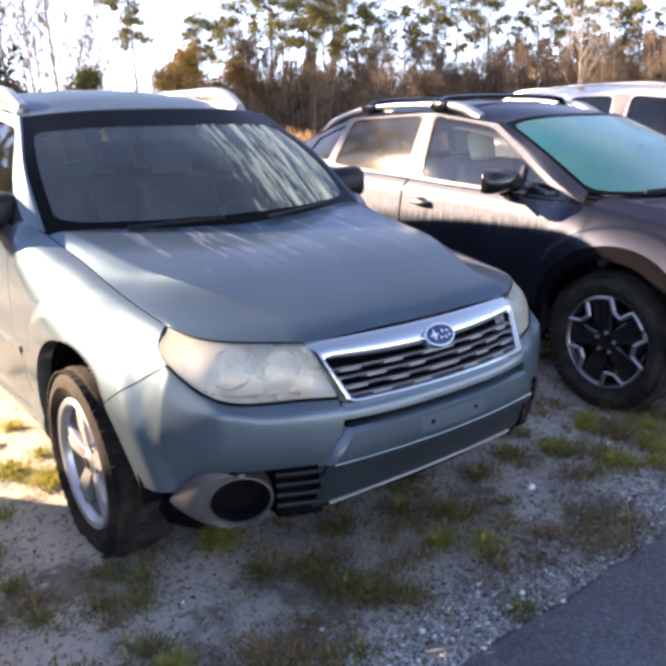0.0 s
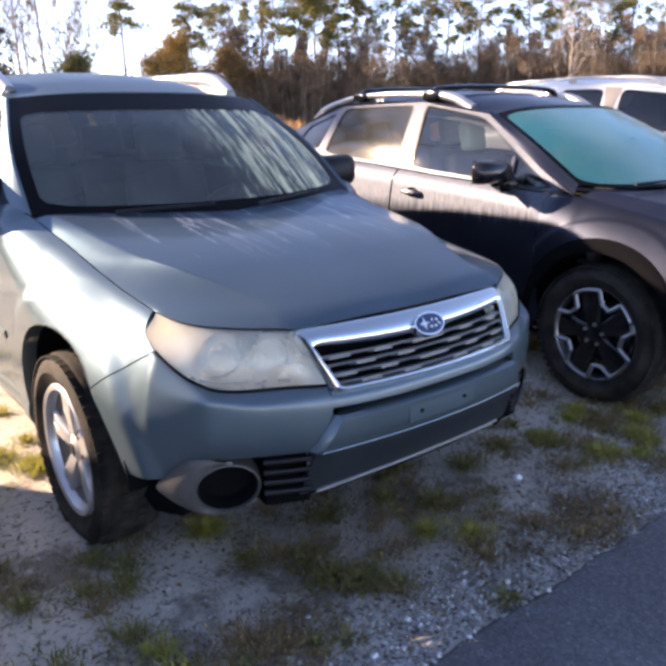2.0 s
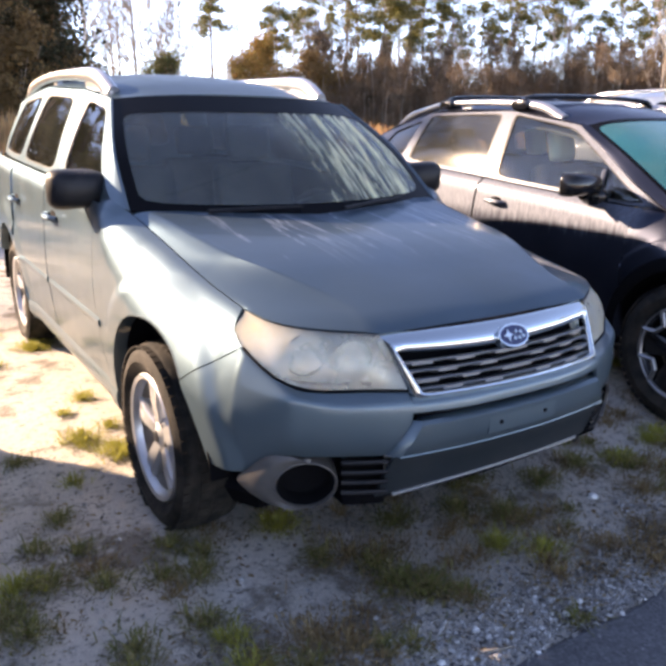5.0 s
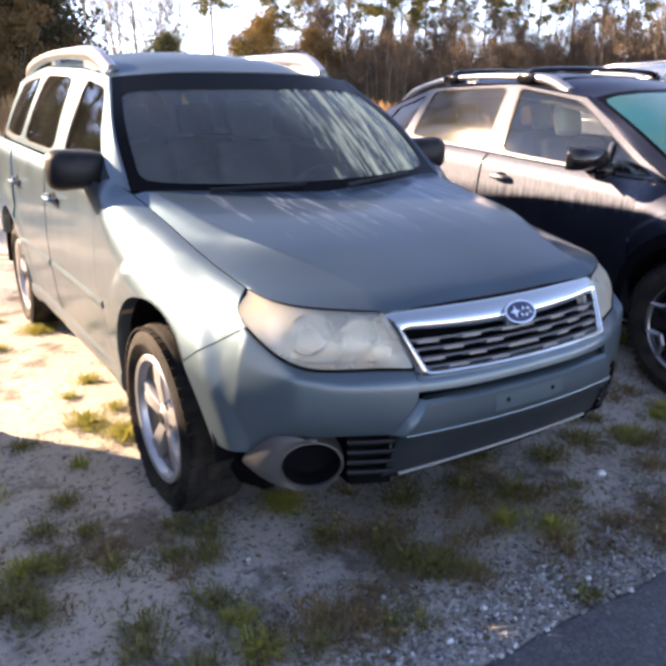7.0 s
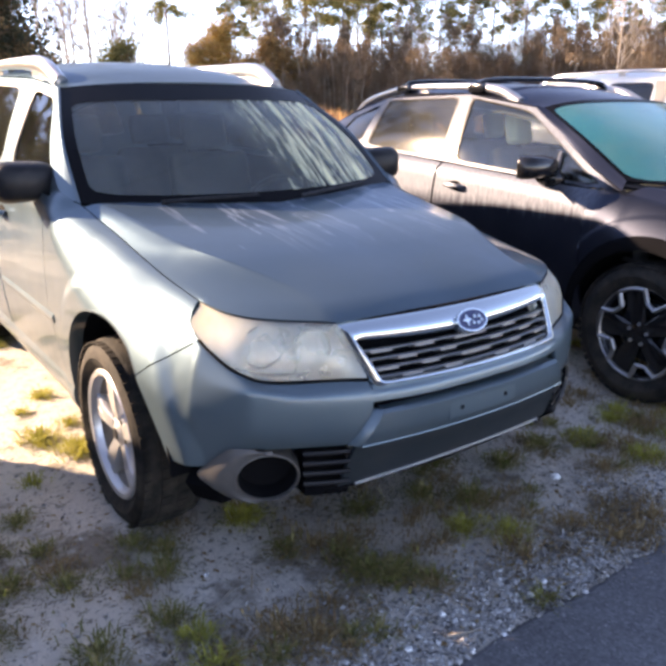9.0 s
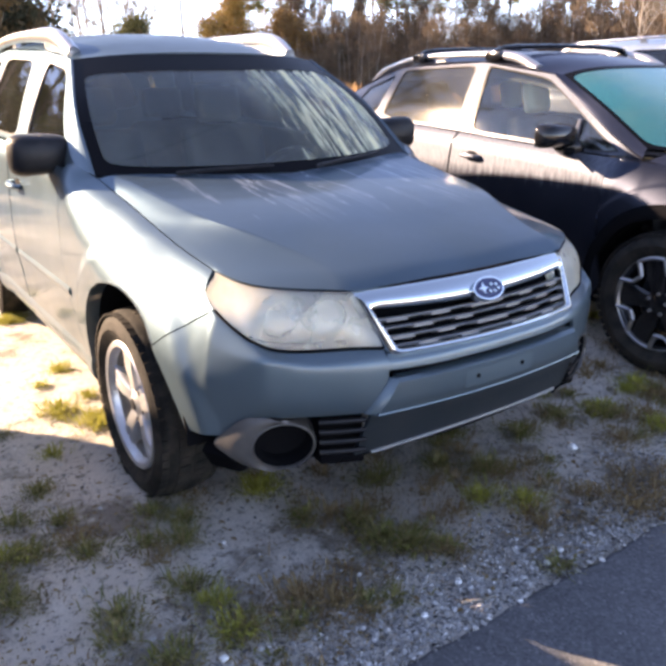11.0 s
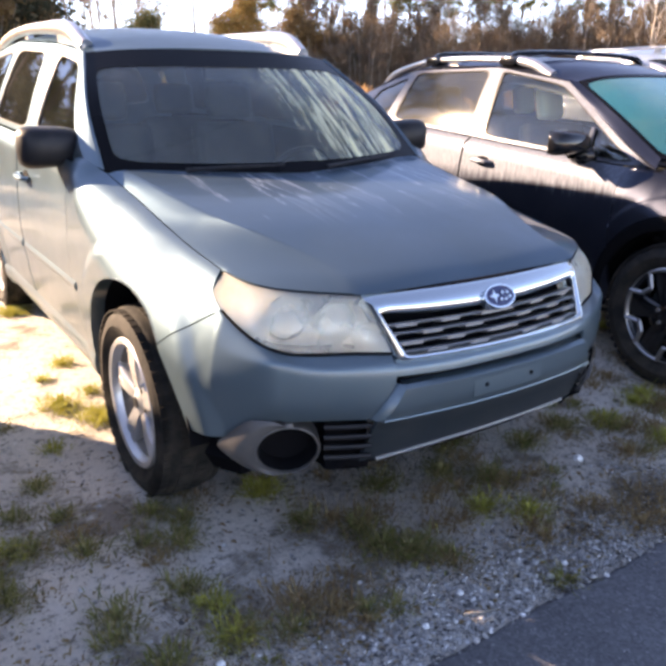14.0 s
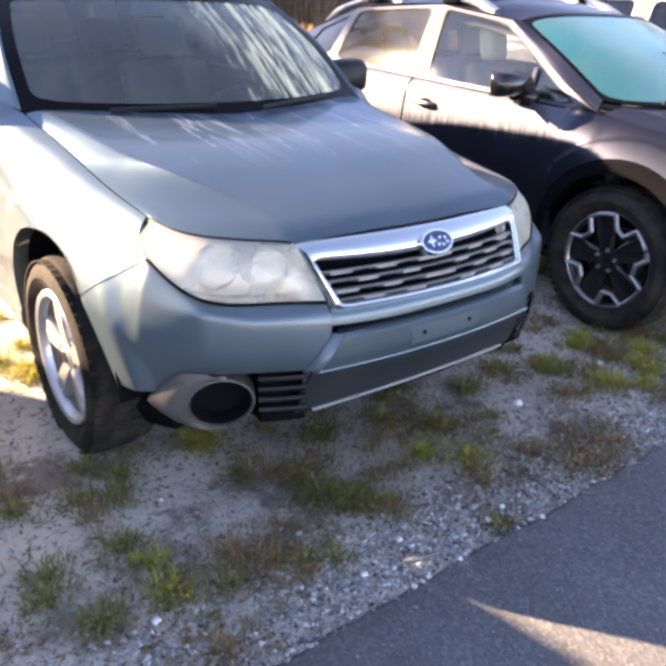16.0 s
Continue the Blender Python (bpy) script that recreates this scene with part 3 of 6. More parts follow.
# ---- cars: x across (the car's right is -x), y from the front bumper back, z up ----
class Body:
    """The surfaces of one car body, from a few curves of half widths and heights."""

    def __init__(self, P):
        self.P = P
        self.wide, self.low = table(P["wide"]), table(P["low"])
        self.zt, self.wt, self.roll = table(P["belt_z"]), table(P["belt_w"]), table(P["roll"])
        self.zr, self.wr, self.zroof = table(P["eave_z"]), table(P["eave_w"]), table(P["roof_z"])
        self.plan = cr(P["plan"], 200)
        self.bow = table(P["roll_p"])

    def side(self, y, z, sgn):
        """The lower body side."""
        P = self.P
        zt, wt = self.zt(y), self.wt(y)
        zc = zt - self.roll(y)
        w = self.wide(y) + self.low(min(z, zc))
        if z > zc:
            s = min(1.0, (z - zc) / (zt - zc))
            q = self.bow(y)
            w = wt + (w - wt) * max(0.0, 1 - s**q) ** (1 / q)
        for yc in P["arch_y"]:
            r = math.hypot(y - yc, z - P["hub_z"])
            ahead = max(0.0, (yc - y) / (r + 1e-6) - 0.5) if yc == P["arch_y"][0] else 0.0
            k = min(1.0, max(0.0, (P["flare_r"] - 0.04 * ahead - r) / P.get("flare_soft", 0.02)))
            w += P["flare"] * (0.55 + min(0.45, 1.2 * ahead)) * k * k * (3 - 2 * k)
        return np.array([sgn * w, y, z])

    def glasshouse(self, y, z, sgn):
        """The upper side, from the belt to the eave of the roof."""
        zb, zr = self.zt(y), self.zr(y)
        t = (z - zb) / (zr - zb)
        w = self.wt(y) + (self.wr(y) - self.wt(y)) * t + 0.05 * t * (1 - t)
        return np.array([sgn * w, y, z])

    def nose(self, w, z, out=0.0):
        """The front face: |w| along the plan from the middle; the top leans back."""
        sgn = -1 if w < 0 else 1
        k = min(len(self.plan) - 2, int(np.searchsorted(self.plan[:, 2], abs(w))))
        a, b = self.plan[max(0, k - 1)], self.plan[k + 1]
        n = np.array([-(b[1] - a[1]), b[0] - a[0]])
        n = np.array([b[1] - a[1], -(b[0] - a[0])]) / np.linalg.norm(n)
        p = np.array([np.interp(abs(w), self.plan[:, 2], self.plan[:, c]) for c in (0, 1)]) + n * out
        return np.array([sgn * p[0], p[1], z])


def arc(yc, zc, r, a0, a1, n):
    """From angle a0 to a1 in degrees: 0 ahead, 90 up, 180 astern."""
    a = np.radians(np.linspace(a0, a1, n))
    return np.stack([yc - r * np.cos(a), zc + r * np.sin(a)], 1)


def between(e0, e1, n):
    """A grid of plane points between two edges of equal length."""
    e0, e1 = np.array(e0, float), np.array(e1, float)
    return [e0 + (e1 - e0) * t for t in np.linspace(0, 1, n)]


def lifted(rows, surf, sgn):
    return np.array([[surf(p[0], p[1], sgn) for p in row] for row in rows])


# half of the lamp's outline and of the ridge under it, from the grille outwards
LAMP_LOW = [(0.370, 0.074, 0.677), (0.455, 0.118, 0.680), (0.568, 0.178, 0.679), (0.626, 0.224, 0.684), (0.672, 0.262, 0.709), (0.702, 0.314, 0.742), (0.716, 0.374, 0.772)]
LAMP_TOP = [(0.416, 0.150, 0.818), (0.480, 0.190, 0.822), (0.535, 0.227, 0.825), (0.602, 0.290, 0.829), (0.638, 0.355, 0.834), (0.654, 0.415, 0.841), (0.663, 0.463, 0.848)]
RIDGE = [(0.376, 0.042, 0.646), (0.455, 0.068, 0.648), (0.552, 0.126, 0.650), (0.622, 0.168, 0.656), (0.672, 0.210, 0.668)]


def build_car(P, place, label, category="car", group=""):
    B = Body(P)
    car = thing(P["name"], place, label, category, group)
    body, lid = P["paint"], P["lid"]
    hz, ar = P["hub_z"], P["arch_r"]
    ya, yr = P["arch_y"]

    # near-black inner shell, for the shade behind the panel gaps
    frame_pts = []
    for y in np.linspace(P["fender_front"][0] + 0.12, P["tail_y"] - 0.1, 40):
        ring = []
        for z in np.linspace(0.30, B.zt(y) - 0.02, 9):
            keep = min(math.hypot(y - c, z - hz) for c in (ya, yr)) > ar + 0.02
            w = B.side(y, z, 1)[0] - (0.045 if keep else 0.28)
            ring.append((w, y, z))
        frame_pts.append(ring)
    for sgn in (-1, 1):
        part("inner_frame", shell(np.array([[(sgn * w, y, z) for w, y, z in ring] for ring in frame_pts]), 0.01), M_VOID, car)
    part("underbody", block(-0.62, 0.62, 0.5, P["tail_y"] - 0.25, 0.27, 0.34, 0.03), M_VOID, car)
    part("engine_bay", block(-0.5, 0.5, 0.34, 1.3, 0.36, 0.70, 0.05), M_VOID, car)

    for sgn in (-1, 1):
        # front wing
        inner = arc(ya, hz, ar, P["seam_a"], 188, 90)
        ff = P["fender_front"]
        top = [(y, B.zt(y)) for y, _ in P["shut"]]
        line = np.vstack([cr([ff, *P["lamp_back"], (P["shut"][0][0], B.zt(P["shut"][0][0]))], 18)[:-1], [(y, B.zt(y)) for y in np.linspace(P["shut"][0][0] + 0.005, P["shut"][-1][0], 40)]])
        back = cr([top[-1], *P["door_front"]], 34)[1:]
        outer = np.vstack([line, back])
        g = lifted(between(inner, outer, 40), B.side, sgn)
        fender = part("front_fender", shell(g, 0.01), body, car)
        part("fender_lip", shell(np.array([g[0], g[0] - np.array([sgn * 0.05, 0, 0])]), 0.006, (0, ya, hz + 1)), body if not P["clad"] else M_CLAD, fender)
        # door skins
        for dname, front, rear in (("front_door", P["door_front"], P["door_mid"]), ("rear_door", P["door_mid2"], P["door_rear"])):
            g = lifted(np.transpose(np.array(between(cr(front, 22), cr(rear, 22), 22)), (1, 0, 2)), B.side, sgn)
            g[:, 0, 1] += 0.004
            g[:, -1, 1] -= 0.004
            door = part(dname, shell(g, 0.012), body, car)
            yh = rear[1][0] - 0.20 if dname == "front_door" else rear[1][0] - 0.17
            zh = P["handle_z"]
            ph = B.side(yh, zh, sgn)
            part("door_handle", tube([ph + (sgn * 0.004, -0.085, -0.004), ph + (sgn * 0.03, -0.055, 0), ph + (sgn * 0.036, 0, 0.003), ph + (sgn * 0.03, 0.055, 0.004), ph + (sgn * 0.004, 0.085, 0.004)], [0.012, 0.014, 0.015, 0.014, 0.012], 8), body, door)
            # black disc on the skin for the shade in the handle's recess
            part("handle_recess_shade", disc([(yh + 0.055 * math.cos(a), zh + 0.028 * math.sin(a)) for a in np.linspace(0, 2 * math.pi, 20, endpoint=False)], lambda y, z: B.side(y, z, sgn), 0.0015, 0.003, 3), M_VOID, door)
            if P["moulding"]:
                y0, y1 = (front[-1][0] + 0.03, rear[-1][0] - 0.02) if dname == "front_door" else (front[-1][0] + 0.02, rear[2][0] - 0.05)
                rows = between([(y, P["moulding"] - 0.02) for y in np.linspace(y0, y1, 16)], [(y, P["moulding"] + 0.02) for y in np.linspace(y0, y1, 16)], 4)
                gm = lifted(rows, B.side, sgn)
                gm[1:3, :, 0] += sgn * 0.007
                part("door_moulding", shell(gm, 0.01), body, door)
        # rear quarter
        inner = arc(yr, hz, ar, -8, 150, 60)
        q = P["quarter"]
        outer = np.vstack([cr(P["door_rear"][::-1], 22), cr([P["door_rear"][0], *q[:2]], 20)[1:], cr(q[1:], 20)[1:]])
        g = lifted(between(inner, outer, 12), B.side, sgn)
        quarter = part("rear_quarter", shell(g, 0.01), body, car)
        part("arch_lip", shell(np.array([g[0], g[0] - np.array([sgn * 0.05, 0, 0])]), 0.006, (0, yr, hz + 1)), body if not P["clad"] else M_CLAD, quarter)
        # wheel wells
        for yc in (ya, yr):
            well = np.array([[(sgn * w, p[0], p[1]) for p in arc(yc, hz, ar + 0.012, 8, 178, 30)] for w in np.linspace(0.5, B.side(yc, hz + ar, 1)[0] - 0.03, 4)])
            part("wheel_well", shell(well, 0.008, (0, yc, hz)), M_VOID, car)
        # sill
        ys = np.linspace(ya + ar * 0.99, yr - ar * 0.99, 30)
        rows = between([(y, 0.235) for y in ys], [(y, P["sill_z"]) for y in ys], 6)
        g = lifted(rows, B.side, sgn)
        g[:, :, 0] += sgn * np.array([-0.05, 0.0, 0.012, 0.012, 0.006, -0.01])[:, None]
        part("sill", shell(g, 0.012), M_CLAD if P["clad"] else body, car)
        if P["clad"]:
            for yc, a0, a1 in ((ya, -12, 188), (yr, -8, 188)):
                rows = between(arc(yc, hz, ar - 0.004, a0, a1, 50), arc(yc, hz, ar + 0.062, a0, a1, 50), 5)
                g = lifted(rows, B.side, sgn)
                g[1:4, :, 0] += sgn * 0.014
                g[0, :, 0] += sgn * 0.008
                part("arch_cladding", shell(g, 0.01), M_CLAD, car, "matt black plastic arch cladding")
            rows = between([(y, P["sill_z"] - 0.02) for y in ys[1:-1]], [(y, P["sill_z"] + 0.05) for y in ys[1:-1]], 4)
            g = lifted(rows, B.side, sgn)
            g[1:3, :, 0] += sgn * 0.012
            part("side_cladding", shell(g, 0.008), M_CLAD, car)
        # windows: a painted frame round each pane
        cells = P["cells"]
        for k, (cell, opening) in enumerate(cells):
            so = P.get("round", 3)
            co, ci = edged(cell, 12), edged(opening, 12, so)
            surf = lambda y, z: B.glasshouse(y, z, sgn)
            fr = part("window_frame", strip_ring(co, ci, surf, 0.0, 0.02), P.get("frame_mat", body), car)
            part("window_seal", strip_ring(ci, edged(opening, 12, so) * 0.965 + np.mean(ci, 0) * 0.035, surf, -0.002, 0.008), P["seal"], fr)
            part("side_window", disc(edged(opening, 12, so), surf, -0.008, 0.004), P["glass"][k], fr)
        if P.get("post"):
            part("b_pillar", disc([(2.505, 1.12), (2.68, 1.124), (2.695, 1.515), (2.515, 1.505)], lambda y, z: B.glasshouse(y, z, sgn), 0.004, 0.006, 3), P["post"], car, "beige pillar trim")
        if P.get("division"):
            dv, z0, z1 = P["division"]
            part("window_bar", tube([B.glasshouse(dv + 0.03 * t, z0 + (z1 - z0) * t, sgn) + (sgn * 0.002, 0, 0) for t in (0, 0.5, 1)], 0.013, 6), P["trim"], car)
        # a pillar between windshield and front door
        base, top = P["ws_base"][-1], P["ws_top"][-1]
        front = cr([(sgn * base[0], *base[1:]), *[(sgn * p[0], *p[1:]) for p in P["ws_side"]], (sgn * top[0], *top[1:])], 16)
        c = cells[0][0]
        rear = np.array([B.glasshouse(*p, sgn) for p in cr([c[0], c[3]], 16)])
        k = P.get("pillar", 0.15)
        mid = front * (1 - k) + rear * k + np.array([sgn * 0.008, -0.004, 0.006])
        part("a_pillar", shell(loft([front, mid, rear], 16, 7), 0.02), P.get("pillar_paint", body), car)
        # mirror
        mx, my, mz = P["mirror"]
        bm = bmesh.new()
        bmesh.ops.create_uvsphere(bm, u_segments=20, v_segments=12, radius=1)
        for v in bm.verts:
            x, y, z = v.co
            sq = lambda t: math.copysign(abs(t) ** 0.55, t)
            flat = 0.35 if y > 0 else 1.0
            v.co = (sq(x) * P["mirror_size"][0], y * P["mirror_size"][1] * flat, sq(z) * (P["mirror_size"][2] + 0.012 * x * sgn))
        bmesh.ops.transform(bm, matrix=pose(sgn * mx, my, mz, 0, 0, sgn * -8), verts=bm.verts)
        mir = part("door_mirror", bm, P["mirror_mat"], car, "black door mirror housing")
        foot = B.glasshouse(my + 0.05, B.zt(my + 0.05) + 0.015, sgn)
        fx, fy, fz = foot[0], my - 0.02, foot[2] - 0.05
        part("mirror_arm", tube([(sgn * (mx - 0.05), my + 0.0, mz - 0.055), (sgn * (mx - 0.11), my + 0.02, mz - 0.075), (fx + sgn * 0.012, fy, fz + 0.05), (fx + sgn * 0.02, fy + 0.01, fz), (fx + sgn * 0.012, fy + 0.02, fz - 0.05)], [0.03, 0.034, 0.045, 0.04, 0.016], 12, 1.0), M_GLOSSBLACK, mir)
        part("mirror_glass", shell(np.array([[(sgn * (mx + a), my + 0.034, mz + b) for a in (-0.09, 0, 0.09)] for b in (-0.058, 0, 0.058)]), 0.004, (0, 0, 0)), M_CHROME, mir)

    # roof
    rows = []
    for y in np.linspace(P["ws_top"][0][1], P["roof_end"], 26):
        k = max(0.0, (y - P["ws_top"][0][1]) / 0.25)
        w = B.wr(y)
        if k < 1:
            w = P["ws_top"][-1][0] * (1 - k) + w * k
        edge_y = y + (P["ws_top"][-1][1] - P["ws_top"][0][1]) * max(0.0, 1 - k)
        edge_z = B.zr(edge_y) if k >= 1 else P["ws_top"][-1][2] * (1 - k) + B.zr(edge_y) * k
        mid = B.zroof(y)
        row = []
        for u in np.linspace(-1, 1, 31):
            e = abs(u) ** 2.6
            row.append((u * w, y + (edge_y - y) * u * u, edge_z + (mid - edge_z) * (1 - e)))
        rows.append(row)
    roof = part("roof", shell(np.array(rows), 0.02), P["roof_paint"], car)
    # windshield with its black border
    bs = [(-x, y, z) for x, y, z in P["ws_base"][:0:-1]] + list(P["ws_base"])
    tp = [(-x, y, z) for x, y, z in P["ws_top"][:0:-1]] + list(P["ws_top"])
    sd = P["ws_side"][0]
    mid = [(-sd[0], sd[1], sd[2])] + [((a[0] + b[0]) / 2, (a[1] + b[1]) / 2 - 0.035, (a[2] + b[2]) / 2 + 0.01) for a, b in zip(bs[1:-1], tp[1:-1])] + [sd]
    G = loft([bs, mid, tp], 41, 25)
    def ws(u, v):
        i, j = u * 40, v * 24
        a, b = int(min(39, max(0, i))), int(min(23, max(0, j)))
        fu, fv = i - a, j - b
        return (G[b, a] * (1 - fu) + G[b, a + 1] * fu) * (1 - fv) + (G[b + 1, a] * (1 - fu) + G[b + 1, a + 1] * fu) * fv
    o = edged([(0, 0), (1, 0), (1, 1), (0, 1)], 16)
    b0, b1, s0 = P["frit"]
    i = edged([(s0, b0), (1 - s0, b0), (1 - s0, 1 - b1), (s0, 1 - b1)], 16, 1)
    pane = part("windshield", disc(i, ws, -0.002, 0.005, 7), P["ws_glass"], car, P.get("ws_label", ""))
    pane.visible_shadow = True
    part("windshield_border", strip_ring(o, i, ws, 0.0, 0.006, 4), M_FRIT, pane)
    cw = np.array(bs) + (0, -0.012, -0.006)
    part("cowl", tube([p + (0, 0.03, -0.02) for p in cw], 0.028, 8, 0.6, n=24), M_BLACK, car)
    for k, x0 in enumerate((-0.5, 0.12)):
        p0, p1 = ws(0.5 + x0 * 0.62, 0.012), ws(0.5 + (x0 + 0.42) * 0.62, 0.04)
        part("wiper", tube([p0 + (0, -0.018, 0.012), (p0 + p1) / 2 + (0, -0.02, 0.014), p1 + (0, -0.014, 0.012)], [0.009, 0.007, 0.005], 6), M_BLACK, car)

    # hood: two facets a side, with a crease between them
    for_half = []
    for sgn in (-1, 1):
        c0 = cr(P["hood_mid"], 26)
        c1 = cr([(sgn * x, y, z) for x, y, z in P["hood_crease"]], 26)
        c2 = cr([(sgn * (B.wt(y) - 0.006), y, B.zt(y) - 0.001) for y in np.linspace(*P["hood_y"], 8)], 26)
        m1 = (c0 + c1) / 2 + (0, P["hood_bow"], 0.006)
        m1[:, 1] -= P["hood_bow"] * np.linspace(0, 1, 26) * 2
        inner = np.stack([np.vstack([cr([a, m, b], 12)[:-1], b + (m - b) * 0.06, b]) for a, m, b in zip(c0, m1, c1)])
        outer = np.stack([np.vstack([a, a + (b - a) * 0.06, cr([a, (a + b) / 2 + (0, 0, 0.002), b], 12)[1:]]) for a, b in zip(c1, c2)])
        if P.get("lamp_hood"):
            # the front edge dips round the lamp and eases into the straight shut line
            lip = cr(np.array(LAMP_TOP) * (sgn, 1, 1) + (0, 0.004, 0.006), 60)
            for i, p in enumerate(outer[0]):
                f = np.linalg.norm(p - outer[0][0]) / np.linalg.norm(outer[0][-1] - outer[0][0])
                off = lip[int(round(f * 59))] - p if 0 < i < len(outer[0]) - 1 else np.zeros(3)
                for k in range(12):
                    outer[k, i] += off * (1 - k / 12) ** 2
        for_half.append(np.concatenate([inner, outer[:, 1:]], 1))
    g = np.concatenate([for_half[0][:, ::-1], for_half[1][:, 1:]], 1)
    g = np.concatenate([g[:1] + (0, 0.03, -0.035), g[:1] + (0, 0.004, -0.008), g], 0)
    part("hood", shell(g, 0.014), lid, car, P["lid_label"])

    # tail: gate, rear window, lamps and bumper, kept plain
    ty = P["tail_y"]
    zb, ze = B.zt(ty - 0.15), B.zr(P["roof_end"])
    wl, wt_, wu = B.side(ty - 0.12, 0.8, 1)[0], B.wt(ty - 0.12), B.wr(P["roof_end"])
    low = [(u * wl, ty - 0.03 - 0.10 * abs(u) ** 3, 0.55) for u in np.linspace(-1, 1, 15)]
    belt = [(u * wt_, ty - 0.08 - 0.12 * abs(u) ** 3, zb) for u in np.linspace(-1, 1, 15)]
    up = [(u * wu, P["roof_end"] + 0.02, ze + (B.zroof(P["roof_end"]) - ze) * (1 - abs(u) ** 2.6)) for u in np.linspace(-1, 1, 15)]
    gate = part("tailgate", shell(loft([low, belt], 15, 8), 0.03), body, car)
    G2 = loft([belt, up], 15, 8)
    def rw(u, v):
        i, j = u * 14, v * 7
        a, b = int(min(13, max(0, i))), int(min(6, max(0, j)))
        fu, fv = i - a, j - b
        return (G2[b, a] * (1 - fu) + G2[b, a + 1] * fu) * (1 - fv) + (G2[b + 1, a] * (1 - fu) + G2[b + 1, a + 1] * fu) * fv
    i = edged([(0.1, 0.08), (0.9, 0.08), (0.87, 0.86), (0.13, 0.86)], 10, 3)
    part("gate_frame", strip_ring(edged([(0, 0), (1, 0), (1, 1), (0, 1)], 10), i, rw, 0, 0.03), body, gate)
    part("rear_window", disc(i, rw, -0.006, 0.005), P["rear_glass"], gate)
    bump_rows = [[(u * (wl + 0.01), ty - 0.02 + d - 0.28 * abs(u) ** 4, z) for u in np.linspace(-1, 1, 21)] for z, d in ((0.30, -0.03), (0.36, 0.01), (0.5, 0.02), (0.57, 0.0), (0.6, -0.05))]
    part("rear_bumper", shell(np.array(bump_rows), 0.02), body, car)
    for sgn in (-1, 1):
        part("tail_lamp", block(min(sgn * 0.52, sgn * 0.78), max(sgn * 0.52, sgn * 0.78), ty - 0.3, ty - 0.07, 0.78, 1.02, 0.03), M_RED, car)

    # roof rails
    for sgn in (-1, 1) if P["rail"] else ():
        y0, y1, top = P["rail"]
        w = lambda y: sgn * (B.wr(y) - P["rail_in"])
        z = lambda y: B.zr(y) + 0.025
        rail = part("roof_rail", tube([(w(y0), y0 - 0.03, z(y0) - 0.035), (w(y0 + 0.13), y0 + 0.13, z(y0 + 0.13) + top * 0.75), (w(y0 + 0.36), y0 + 0.36, z(y0 + 0.36) + top), *[(w(y), y, z(y) + top) for y in np.linspace(y0 + 0.7, y1 - 0.5, 4)], (w(y1 - 0.16), y1 - 0.16, z(y1 - 0.16) + top * 0.7), (w(y1), y1, z(y1) - 0.03)], [P["rail_r"] * 1.5, P["rail_r"] * 1.45, P["rail_r"] * 1.1, *[P["rail_r"]] * 3, 0.026, 0.034], 12, P.get("rail_flat", 0.8), n=48), P["rail_mat"], car, P["rail_label"])
        if P.get("rail_fin"):
            fin = [[(w(y), y, z(y) - 0.03), (w(y), y, z(y) - 0.03 + f * (top + 0.045) * 0.5), (w(y), y, z(y) - 0.03 + f * (top + 0.045))] for y, f in ((y0 - 0.07, 0.0), (y0, 0.42), (y0 + 0.08, 0.8), (y0 + 0.16, 0.98), (y0 + 0.24, 1.0), (y0 + 0.29, 1.0))]
            part("rail_foot", shell(np.array(fin) + np.array([sgn * 0.022, 0, 0]), 0.044, (0, y0, 1.5)), P["rail_mat"], rail)
        for ys, span in (((y0 + y1) / 2, 0.045),):
            fy = np.linspace(ys - span, ys + span, 6)
            gf = np.array([[(w(y) , y, max(z(y) - 0.03, z(y) - 0.03 + h * (top + 0.03) * (1 if abs(y - ys) < span * 0.8 else 0.5))) for y in fy] for h in (0, 0.5, 0.95)])
            part("rail_foot", shell(gf, 0.03, (0, ys, 0)), P["rail_mat"], rail)

    # wheels
    for y, sgn in [(y, sgn) for y in P["axles"] for sgn in (-1, 1)]:
        turn = pose(sgn * P["track"], y, hz, 0, 0, (180 if sgn > 0 else 0) + (P.get("steer", 0) if y == P["axles"][0] else 0))
        wheel(car, turn, P["wheel"], P["tyre_r"], P["rim_r"], 0.215, P.get("spin", 0.3))

    # cabin
    part("cabin_floor", block(-0.68, 0.68, 1.2, ty - 0.35, 0.3, 0.36, 0.01), M_DASH, car)
    d = P["ws_base"][0][1]
    dash = part("dashboard", block(-0.66, 0.66, d + 0.12, d + 0.52, 0.62, P["ws_base"][0][2] - 0.03, 0.06, 3), M_DASH, car)
    wheel_at = pose(0.36, d + 0.66, 0.9, -62, 0, 0)
    part("steering_wheel", moved(turned([(0.165, -0.014), (0.182, -0.014), (0.19, 0), (0.182, 0.014), (0.165, 0.014), (0.158, 0), (0.165, -0.014)], 32), wheel_at @ pose(0, 0, 0, 0, 90, 0)), M_BLACK, car)
    for sx, sy in ((-0.36, d + P.get("seat_back", 1.0)), (0.36, d + P.get("seat_back", 1.0)), (-0.36, d + 1.85), (0.36, d + 1.85)):
        seat = part("seat", block(sx - 0.25, sx + 0.25, sy - 0.25, sy + 0.27, 0.38, 0.62, 0.06, 3), P["seat_mat"], car)
        bm = block(sx - 0.24, sx + 0.24, -0.06, 0.06, 0.0, 0.58, 0.055, 3)
        bmesh.ops.transform(bm, matrix=pose(0, sy + 0.26, 0.58, -14, 0, 0), verts=bm.verts)
        part("backrest", bm, P["seat_mat"], seat)
        hw = P.get("headrest_w", 0.13)
